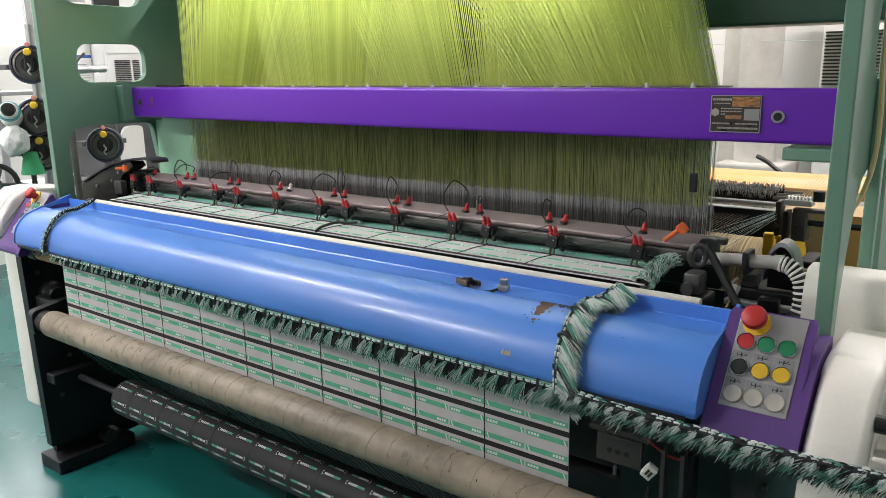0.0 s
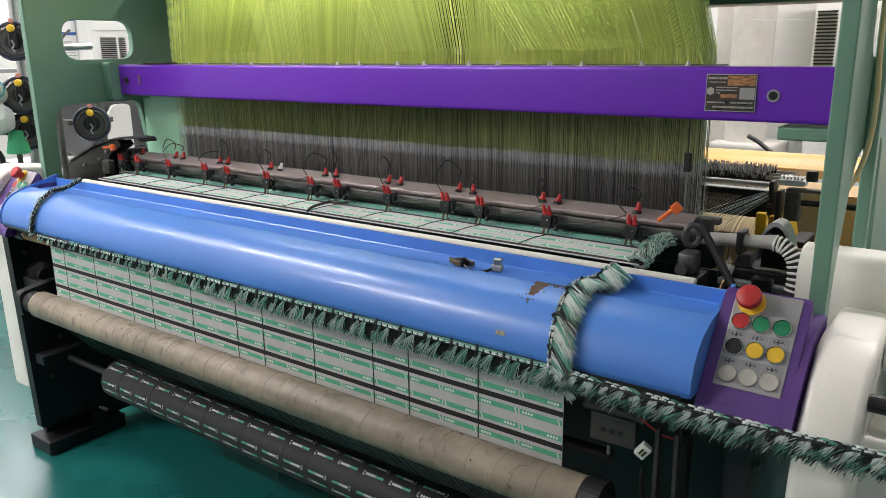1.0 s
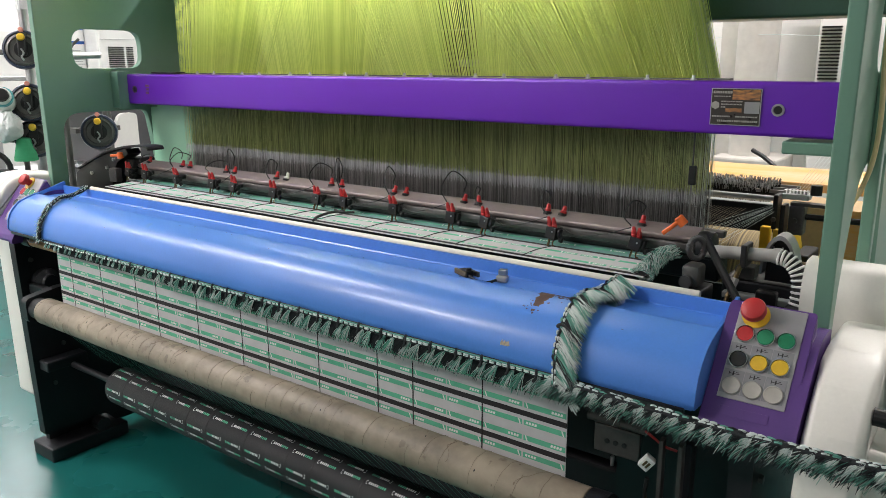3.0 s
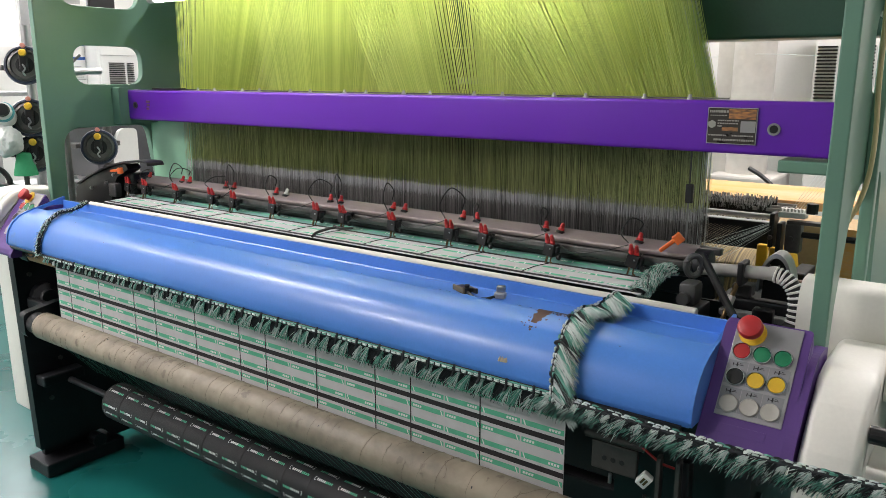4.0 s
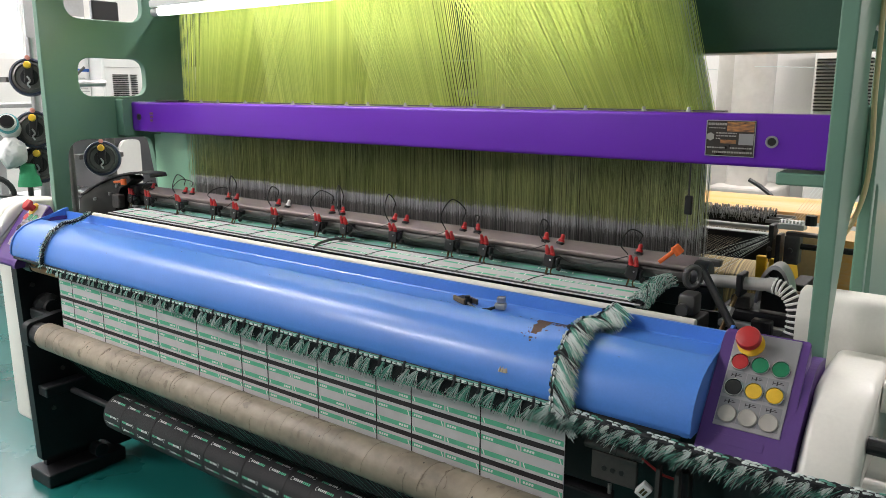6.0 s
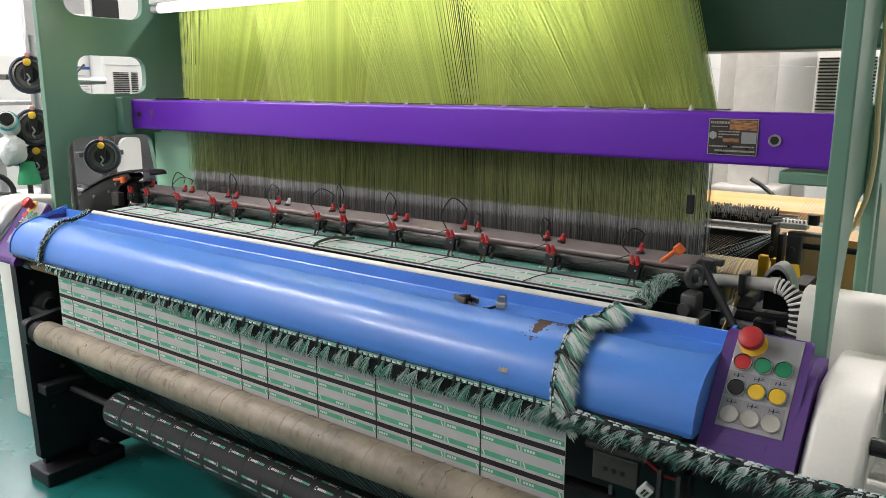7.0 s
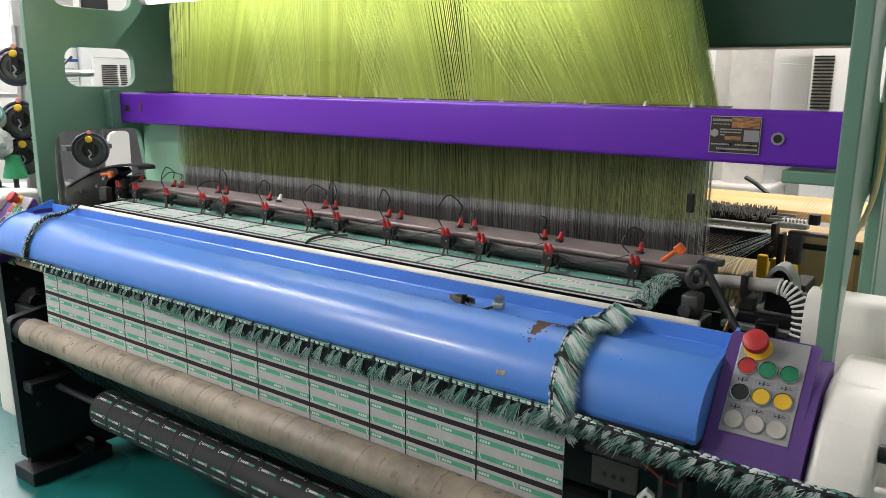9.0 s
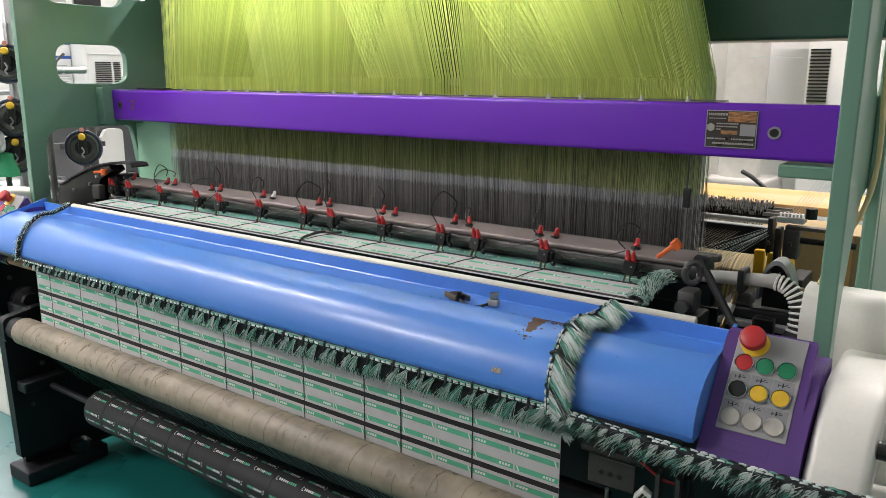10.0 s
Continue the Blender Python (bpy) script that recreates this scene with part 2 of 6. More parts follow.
def soft_prism_x(prof, x0, x1, r=0.012):
    """Like prism_x, with rounded ends."""
    bm = bmesh.new()
    cy, cz = sum(p[0] for p in prof) / len(prof), sum(p[1] for p in prof) / len(prof)
    half = max(max(abs(p[0] - cy) for p in prof), max(abs(p[1] - cz) for p in prof))
    rings = []
    for f, inset in ((0.0, 1.0), (0.13, 0.5), (0.3, 0.29), (0.6, 0.08), (1.0, 0.0)):
        k = 1 - inset * r / half
        rings.append((x0 + f * r, k))
    rings += [(x0 + x1 - x, k) for x, k in rings[::-1]]
    R = []
    for x, k in rings:
        R.append([bm.verts.new((x, y - (1 - k) * half * (1 if y > cy else -1) * min(1, abs(y - cy) / 0.02), z - (1 - k) * half * (1 if z > cz else -1) * min(1, abs(z - cz) / 0.02))) for y, z in prof])
    n = len(prof)
    for a, b in zip(R, R[1:]):
        for q in range(n):
            bm.faces.new((a[q], a[(q + 1) % n], b[(q + 1) % n], b[q]))
    bm.faces.new(R[0][::-1])
    bm.faces.new(R[-1])
    bmesh.ops.recalc_face_normals(bm, faces=bm.faces)
    return bm


def sheet_x(prof, x0, x1, thick, cuts=1):
    """An open (y, z) line drawn out along x, with thickness inwards (below)."""
    inner = []
    for i, (y, z) in enumerate(prof):
        a, b = prof[max(i - 1, 0)], prof[min(i + 1, len(prof) - 1)]
        d = Vector((b[0] - a[0], b[1] - a[1])).normalized()
        inner.append((y + d.y * thick, z - d.x * thick))
    return prism_x(list(prof) + inner[::-1], x0, x1, cuts=cuts)


def rounded(points, r, n=6):
    """A closed outline with rounded corners; r one radius or one each."""
    out = []
    m = len(points)
    for i, p in enumerate(points):
        rr = r[i] if isinstance(r, (list, tuple)) else r
        p, a, b = Vector(p), Vector(points[i - 1]), Vector(points[(i + 1) % m])
        if rr <= 0:
            out.append(tuple(p))
            continue
        s, e = p + (a - p).normalized() * rr, p + (b - p).normalized() * rr
        for k in range(n + 1):
            t = k / n
            out.append(tuple((1 - t) ** 2 * s + 2 * t * (1 - t) * p + t * t * e))
    return out


def plate_yz(outline, holes, x0, x1):
    """A plate in the y-z plane with holes through it."""
    bm = bmesh.new()
    edges = []
    for loop in [outline] + holes:
        vs = [bm.verts.new((x0, y, z)) for y, z in loop]
        edges += [bm.edges.new((vs[i], vs[(i + 1) % len(vs)])) for i in range(len(vs))]
    bmesh.ops.triangle_fill(bm, use_beauty=True, use_dissolve=False, edges=edges)
    r = bmesh.ops.extrude_face_region(bm, geom=list(bm.faces))
    bmesh.ops.translate(bm, verts=[v for v in r["geom"] if isinstance(v, bmesh.types.BMVert)], vec=(x1 - x0, 0, 0))
    bmesh.ops.recalc_face_normals(bm, faces=bm.faces)
    return bm


def strands(paths, r):
    """Thin three-sided strands; returns verts and faces."""
    V, F = [], []
    for P in paths:
        base = len(V)
        for i, p in enumerate(P):
            rr = r * (0.55 if i == len(P) - 1 else 1)
            d = (P[min(i + 1, len(P) - 1)] - P[max(i - 1, 0)]).normalized()
            s = d.cross(Vector((0.3, 0.9, 0.31)))
            s = s.normalized() if s.length > 1e-5 else d.orthogonal().normalized()
            u = s.cross(d)
            for a in (0, 2.094, 4.189):
                V.append(p + rr * (math.cos(a) * s + math.sin(a) * u))
        for i in range(len(P) - 1):
            for k in range(3):
                a, b = base + 3 * i + k, base + 3 * i + (k + 1) % 3
                F.append((a, b, b + 3, a + 3))
        F.append((base + 2, base + 1, base))
        e = base + 3 * (len(P) - 1)
        F.append((e, e + 1, e + 2))
    return V, F


# ---- room ----
X0, X1, Y0, Y1 = -5.0, 4.6, -4.2, 4.0
floor = tagged(mesh_ob("floor", box(X0 - 0.2, X1 + 0.2, Y0 - 0.2, Y1 + 0.2, -0.12, 0.0), FLOOR), "glossy dark green epoxy factory floor", "floor", kind="structure")
tagged(mesh_ob("ceiling", box(X0 - 0.2, X1 + 0.2, Y0 - 0.2, Y1 + 0.2, CEIL_Z, CEIL_Z + 0.1), CEILM), "plain pale ceiling of the hall", "ceiling", kind="structure")
tagged(mesh_ob("wall_north", box(X0, X1, Y1, Y1 + 0.15, 0, CEIL_Z), WALL), "white painted wall behind the looms", "wall", kind="structure")
# south and east walls are unseen; their grey cuts bounce onto the cover's right
tagged(mesh_ob("wall_south", box(X0, X1, Y0 - 0.15, Y0, 0, CEIL_Z), WALLG), "unseen grey wall that cuts bounced light", "wall", kind="structure")
tagged(mesh_ob("wall_east", box(X1, X1 + 0.15, Y0 - 0.15, Y1 + 0.15, 0, CEIL_Z), WALLG), "unseen grey wall that cuts bounced light", "wall", kind="structure")
WY0, WY1, WZ0, WZ1 = 0.6, 1.93, 1.75, 3.0
wall_w = tagged(mesh_ob("wall_west", plate_yz([(Y0 - 0.15, 0), (Y1 + 0.15, 0), (Y1 + 0.15, CEIL_Z), (Y0 - 0.15, CEIL_Z)], [[(WY0, WZ0), (WY1, WZ0), (WY1, WZ1), (WY0, WZ1)]], X0 - 0.15, X0), WALL), "white wall with a bright window opening", "wall", kind="structure")
win = thing("window_1", "bright white-framed window in the end wall", "window", kind="structure")
wb = box(X0 - 0.09, X0 - 0.04, WY0, WY1, WZ0, WZ0 + 0.05)
box(X0 - 0.09, X0 - 0.04, WY0, WY1, WZ1 - 0.05, WZ1, bm=wb)
for yy in (WY0, (WY0 + WY1) / 2 - 0.025, WY1 - 0.05):
    box(X0 - 0.09, X0 - 0.04, yy, yy + 0.05, WZ0 + 0.05, WZ1 - 0.05, bm=wb)
part("window_frame", wb, TUBEW, win)
tagged(mesh_ob("backdrop", box(-9.0, -8.95, -4, 8, 0, 6), mat("outdoor_haze", (0.95, 0.97, 1.0), 0.9, emit=2.6, bump=0)), "bright hazy daylight outside the window", "backdrop", kind="structure")


def ceiling_fixture():
    t = thing("ceiling_light", "unseen white tube light fixture on the ceiling", "light fixture", "ceiling lights")
    part("housing", box(-0.78, 0.78, -0.06, 0.06, -0.06, 0.0, 0.01), TUBEW, t)
    part("tube", cyl((-0.75, 0, -0.085), (0.75, 0, -0.085), 0.016, 12), LEDC, t, "glowing white tube")
    return t


fix = ceiling_fixture()
for i, (fx, fy, power) in enumerate(FIXTURES):
    m = pose(fx, fy, CEIL_Z)
    if i:
        copy_thing(fix, m)
    else:
        fix.matrix_basis = m

# ---- loom frame: side plates, beams ----
XL, XR = -1.233, 1.379


def side_plate(name, x0, x1, fy, arch):
    outline = rounded([(fy, 0.85), (fy, 2.6), (1.15, 2.6), (1.15, 0.3), (0.62, 0.3), (0.60, 0.85)], [0, 0.05, 0.05, 0.03, 0.03, 0], 5)
    pill1 = rounded([(0.262, 1.487), (0.262, 1.630), (0.542, 1.630), (0.542, 1.487)], [0.055] * 4, 8)
    pill2 = rounded([(0.232, 1.772), (0.232, 1.96), (0.548, 1.96), (0.548, 1.772)], [0.06] * 4, 8)
    pill3 = rounded([(0.78, 1.45), (0.78, 2.2), (1.06, 2.2), (1.06, 1.45)], [0.06] * 4, 8)
    t = thing(name, "green painted cast loom side frame with rounded cut-outs", "machine frame")
    bm = plate_yz(outline, [arch, pill1, pill2, pill3], x0, x1)
    es = [e for e in bm.edges if len(e.link_faces) == 2 and e.calc_face_angle(0) > 1.0]
    bmesh.ops.bevel(bm, geom=es, offset=0.003, segments=2, affect="EDGES", profile=0.5)
    part("plate", bm, GREEN, t)
    return t


ARCH_L = rounded([(0.19, 0.95), (0.195, 1.325), (0.545, 1.325), (0.60, 0.95)], [0.01, 0.075, 0.035, 0.01], 8)
ARCH_R = rounded([(0.130, 0.95), (0.150, 1.13), (0.235, 1.325), (0.545, 1.325), (0.60, 0.95)], [0.01, 0.05, 0.08, 0.035, 0.01], 8)
fr_l = side_plate("side_frame", XL - 0.03, XL, 0.130, ARCH_L)
part("bracket", prism_x(rounded([(0.40, 1.335), (0.40, 1.475), (0.46, 1.475), (0.60, 1.335)], 0.008), XL + 0.0005, XL + 0.05), GREEN, fr_l)
part("guard_sheet", box(XL + 0.001, -0.968, 0.560, 0.566, 0.95, 1.345, 0.002), LGREEN, fr_l, "light green guard sheet")
part("bolt", cyl((XL, 0.415, 1.40), (XL + 0.012, 0.415, 1.40), 0.012, 6), DSTEEL, fr_l)
fr_r = side_plate("side_frame", XR, XR + 0.028, 0.106, ARCH_R)
part("bracket", box(1.225, XR, 0.44, 0.60, 1.318, 1.345, 0.004), GREEN, fr_r)
part("rib", box(XR + 0.028, XR + 0.05, 0.30, 0.33, 1.10, 2.55, 0.004), GREEN, fr_r)

# purple crossbar with bolts, rating plate and holes
pb = thing("crossbar", "glossy purple painted steel crossbar with a rating plate", "crossbar")
part("bar", prism_x(rounded([(0.439, 1.352), (0.439, 1.466), (0.50, 1.466), (0.50, 1.352)], [0.010, 0.010, 0.01, 0.01], 5), -1.226, 1.378), PURPLE, pb, smooth=True)
part("rear_rail", box(-0.95, 1.10, 0.470, 0.492, 1.4675, 1.4705), DSTEEL, pb)
part("end_tab", box(-1.03, -0.88, 0.445, 0.49, 1.4675, 1.474, 0.002), BLACKP, pb)
for bx in (-0.761, -0.667, -0.516, -0.429, -0.279, -0.188, -0.039, 0.049, 0.194, 0.289, 0.438, 0.528, 0.680, 0.767, 0.917, 1.024):
    b = cyl((bx, 0.456, 1.4663), (bx, 0.456, 1.470), 0.0065, 12)
    cyl((bx, 0.456, 1.470), (bx, 0.456, 1.4775), 0.0042, 6, 0.0036, bm=b)
    part("bolt", b, ZINC, pb, "bright hex bolt")
for hx in (1.212, -1.135):
    h = lathe([(0.013, 0), (0.013, 0.003), (0.0095, 0.003), (0.009, 0.0005)], 24, m=pose(hx, 0.4388, 1.408, 90, 0, 0))
    part("hole_ring", h, STEEL if hx > 0 else DSTEEL, pb)
    part("hole_core", cyl((hx, 0.4392, 1.408), (hx, 0.4372, 1.408), 0.0085, 20), BLACKP, pb)
# rating plate: panel, rim, picture strip, logo and text bars
PX0, PX1, PZ0, PZ1 = 1.073, 1.178, 1.373, 1.451
plate = part("rating_plate", box(PX0, PX1, 0.4365, 0.4387, PZ0, PZ1, 0.0008), mat("plate_print", (0.07, 0.06, 0.055), 0.3, 0.6, 0.1, 20, 0.01), pb, "metal rating plate with print and a landscape picture")
rim = bmesh.new()
for a in ((PX0, PX1, PZ0, PZ0 + 0.0015), (PX0, PX1, PZ1 - 0.0015, PZ1), (PX0, PX0 + 0.0015, PZ0 + 0.0015, PZ1 - 0.0015), (PX1 - 0.0015, PX1, PZ0 + 0.0015, PZ1 - 0.0015)):
    box(a[0], a[1], 0.4355, 0.4364, a[2], a[3], bm=rim)
part("rim", rim, STEEL, plate)
sunset = mat("printed_sunset", (0.62, 0.27, 0.09), 0.35, 0.3, 0.2, 60, 0.0, col2=(0.10, 0.07, 0.06), stretch=(1, 1, 4))
part("picture", box(PX0 + 0.045, PX1 - 0.003, 0.4357, 0.4363, PZ1 - 0.024, PZ1 - 0.003), sunset, plate)
part("picture", box(PX0 + 0.032, PX0 + 0.066, 0.4357, 0.4363, PZ0 + 0.028, PZ0 + 0.036), sunset, plate)
part("blank_field", box(PX1 - 0.034, PX1 - 0.003, 0.4357, 0.4363, PZ0 + 0.026, PZ0 + 0.050), PLATE, plate)
part("emblem", cyl((PX0 + 0.010, 0.4364, PZ0 + 0.042), (PX0 + 0.010, 0.4355, PZ0 + 0.042), 0.009, 6), GREYB, plate)
tx = bmesh.new()
rnd = random.Random(4)
for zz, xs, xe, h in ((PZ1 - 0.011, 0.004, 0.040, 0.005), (PZ1 - 0.018, 0.006, 0.042, 0.002), (PZ0 + 0.049, 0.022, 0.066, 0.0025), (PZ0 + 0.043, 0.022, 0.064, 0.0025), (PZ0 + 0.037, 0.022, 0.030, 0.0025), (PZ0 + 0.017, 0.004, 0.040, 0.003), (PZ0 + 0.017, 0.054, 0.098, 0.003), (PZ0 + 0.007, 0.016, 0.100, 0.004)):
    x = PX0 + xs
    while x < PX0 + xe:
        w = rnd.uniform(0.002, 0.005)
        box(x, x + w, 0.4355, 0.4363, zz, zz + h, bm=tx)
        x += w + 0.0013
part("print_bars", tx, GREYB, plate)
emb = bmesh.new()
for k in range(3):
    box(-1.062 + 0.004 * (k % 2), -1.046 + 0.003 * k, 0.4375, 0.4387, 1.392 + 0.013 * k, 1.401 + 0.013 * k, 0.002, bm=emb)
part("faded_mark", emb, mat("faded_gold", (0.20, 0.12, 0.16), 0.5), pb, "faded gold mark")

# dark green cross girder over the harness
gir = thing("cross_girder", "dark green painted steel cross girder", "girder")
part("girder", prism_x(rounded([(0.73, 1.606), (0.73, 1.93), (0.86, 1.93), (0.86, 1.606)], 0.01), XL + 0.001, XR - 0.001), DGREEN, gir, smooth=True)
part("flange", box(XL + 0.001, XR - 0.001, 0.715, 0.7298, 1.90, 1.93, 0.003), DGREEN, gir)

# tube lamp in front of the harness
lamp = thing("tube_lamp", "glowing white tube lamp hung before the harness", "lamp")
part("housing", box(-0.90, 0.84, 0.36, 0.40, 1.797, 1.822, 0.006), TUBEW, lamp)
part("tube", cyl((-0.86, 0.38, 1.782), (0.80, 0.38, 1.782), 0.0135, 16), LED, lamp, "glowing glass tube")
part("end_cap", cyl((-0.90, 0.38, 1.782), (-0.8605, 0.38, 1.782), 0.0145, 16), GREYP, lamp)
part("end_cap", cyl((0.8005, 0.38, 1.782), (0.84, 0.38, 1.782), 0.0145, 16), GREYP, lamp)
part("hanger", box(0.05, 0.07, 0.375, 0.385, 1.822, 2.6), DSTEEL, lamp)
part("hanger", box(-0.67, -0.65, 0.375, 0.385, 1.822, 2.6), DSTEEL, lamp)
top = thing("jacquard_gantry", "dark steel gantry above the loom carrying the jacquard head", "gantry")
part("gantry_beam", box(XL - 0.03, XR + 0.03, 0.25, 0.45, 2.601, 2.72, 0.01), DGREEN, top)
part("gantry_beam", box(XL - 0.03, XR + 0.03, 0.95, 1.15, 2.601, 2.72, 0.01), DGREEN, top)
part("jacquard_head", box(-1.0, 0.7, 0.30, 0.95, 3.40, 3.75, 0.02), GREYP, top)
for px_, py_ in ((-0.98, 0.35), (0.66, 0.35), (-0.98, 1.05), (0.66, 1.05)):
    part("upright", box(px_ - 0.02, px_ + 0.02, py_ - 0.02, py_ + 0.02, 2.72, 3.4), DGREEN, top)

# ---- blue breast cover ----
CX0, CX1 = -1.085, 1.254
cover = thing("breast_cover", "sky blue painted sheet-metal breast cover with chipped paint", "machine cover")
prof = [(-0.108, 0.953), (-0.112, 0.962), (-0.110, 0.985), (-0.101, 1.009), (-0.086, 1.030), (-0.065, 1.047), (-0.038, 1.0585), (-0.008, 1.0665), (0.000, 1.0675), (0.004, 1.066), (0.010, 1.059), (0.014, 1.0575), (0.085, 1.0575), (0.0875, 1.060), (0.089, 1.0845), (0.093, 1.0855), (0.097, 1.0845), (0.098, 1.03)]
fine = [(p.x, p.y) for p in spline([(y, z, 0) for y, z in prof[1:8]], 5)]
prof_fine = prof[:1] + fine + [(-0.001, 1.0672), (0.0015, 1.0658), (0.0045, 1.0600), (0.0065, 1.0583), (0.010, 1.0575)] + prof[12:]
part("sheet", sheet_x(prof_fine, CX0, CX1, 0.002, cuts=24), BLUE, cover, smooth=True)
RIB = [(y - 0.0035, z + 0.0030) for y, z in prof[:9]] + [(0.004, 1.0715), (0.05, 1.085), (0.095, 1.098), (0.0995, 1.096), (0.0995, 0.95)]
part("end_rib", prism_x(RIB, CX1, CX1 + 0.006), BLUE, cover)
part("end_rib", prism_x(RIB, CX0 - 0.006, CX0), BLUE, cover)
part("rubber_edge", prism_x(rounded([(-0.109, 0.944), (-0.114, 0.953), (-0.106, 0.956), (-0.103, 0.946)], 0.002, 3), CX0 + 0.01, CX1 - 0.012), BLACKP, cover, "black rubber edge strip")


def surf(y):
    """Height of the blue cover's outer face at depth y, on the front slope."""
    P = prof[1:9]
    for (ya, za), (yb, zb) in zip(P, P[1:]):
        if min(ya, yb) <= y <= max(ya, yb):
            return za + (zb - za) * (y - ya) / (yb - ya + 1e-9)
    return P[-1][1]


def patch(name, cx, y0, y1, width, seed, material):
    """A ragged patch of bare metal that follows the cover's curve."""
    r = random.Random(seed)
    bm = bmesh.new()
    n = 14
    L, R = [], []
    for k in range(n + 1):
        y = y1 + (y0 - y1) * k / n
        s = (1 - k / n)
        w0 = width * (0.5 * s + 0.12) * r.uniform(0.7, 1.2)
        w1 = width * (0.5 * s + 0.10) * r.uniform(0.6, 1.2)
        z = surf(y)
        L.append(bm.verts.new((cx - w0, y, z + 0.0007)))
        R.append(bm.verts.new((cx + w1, y, z + 0.0007)))
    for k in range(n):
        bm.faces.new((L[k], R[k], R[k + 1], L[k + 1]))
    chip = part(name, bm, material, cover, "patch of chipped paint down to rusty metal")
    bm = bmesh.new()
    for k in range(26):
        y = r.uniform(y0 - 0.01, y1)
        x = cx + r.gauss(-0.006, width * 0.6)
        s = r.uniform(0.0008, 0.0035)
        y = max(-0.109, min(-0.003, y))
        q = [bm.verts.new((x + s * math.cos(a) * r.uniform(0.6, 1.3), y + s * math.sin(a) * r.uniform(0.6, 1.3), surf(max(-0.1095, min(-0.001, y + s * math.sin(a)))) + 0.0008)) for a in (0, 1.2, 2.5, 3.8, 5.1)]
        bm.faces.new(q)
    tagged(part("chip_flecks", bm, material, chip), kind="stuff")
    return chip


patch("paint_chip", 0.926, -0.062, -0.001, 0.030, 3, RUST)
patch("paint_chip", 0.900, -0.1088, -0.1050, 0.0050, 5, mat("worn_tan", (0.42, 0.36, 0.27), 0.6))
patch("paint_chip", 0.955, -0.004, -0.0005, 0.040, 9, RUST)
scr = bmesh.new()
r7 = random.Random(7)
for k in range(34):
    x, y = r7.uniform(-0.95, 1.2), r7.uniform(-0.105, -0.004)
    s = r7.uniform(0.0006, 0.0018)
    q = [scr.verts.new((x + s * math.cos(a) * r7.uniform(0.7, 2.2), y + s * math.sin(a), surf(y + s * math.sin(a)) + 0.0006)) for a in (0, 1.3, 2.6, 3.9, 5.2)]
    scr.faces.new(q)
for k in range(12):
    x = r7.uniform(0.3, 1.1)
    s = r7.uniform(0.004, 0.014)
    q = [scr.verts.new(c) for c in ((x, -0.003, surf(-0.003) + 0.0006), (x + s, -0.003, surf(-0.003) + 0.0006), (x + s * 0.8, -0.0045, surf(-0.0045) + 0.0006))]
    scr.faces.new(q)
part("scratch", scr, mat("scratch_dark", (0.05, 0.05, 0.07), 0.6), cover, "small dark scratches")["kind"] = "stuff"

# ---- control panels on both ends ----
PROF_P = [(0.040, 1.108), (0.030, 1.102), (-0.085, 0.955), (-0.103, 0.934), (-0.107, 0.918), (-0.101, 0.908), (0.05, 0.908), (0.05, 1.085)]
PAN = Vector((0, -0.617, -0.787)).normalized()          # down the slope
NRM = Vector((0, -0.787, 0.617)).normalized()           # out of the slope
ORG = Vector((0, 0.0, 1.063))                           # on the slope, at the top button row


def on_panel(x, d, h):
    """A place on the panel: x, d metres down the slope from the top row, h out of it."""
    p = ORG + PAN * d + NRM * h
    return Vector((x, p.y, p.z))


def slab(x0, x1, d0, d1, h0, h1, bm=None, bev=0.0):
    bm = bm or bmesh.new()
    vs = [bm.verts.new(on_panel(x, d, h)) for h in (h0, h1) for x, d in ((x0, d0), (x1, d0), (x1, d1), (x0, d1))]
    fs = [bm.faces.new([vs[i] for i in q]) for q in ((3, 2, 1, 0), (4, 5, 6, 7), (0, 1, 5, 4), (1, 2, 6, 5), (2, 3, 7, 6), (3, 0, 4, 7))]
    if bev:
        bmesh.ops.bevel(bm, geom=list({e for f in fs for e in f.edges}), offset=bev, segments=2, affect="EDGES", profile=0.5)
    bmesh.ops.recalc_face_normals(bm, faces=bm.faces)
    return bm


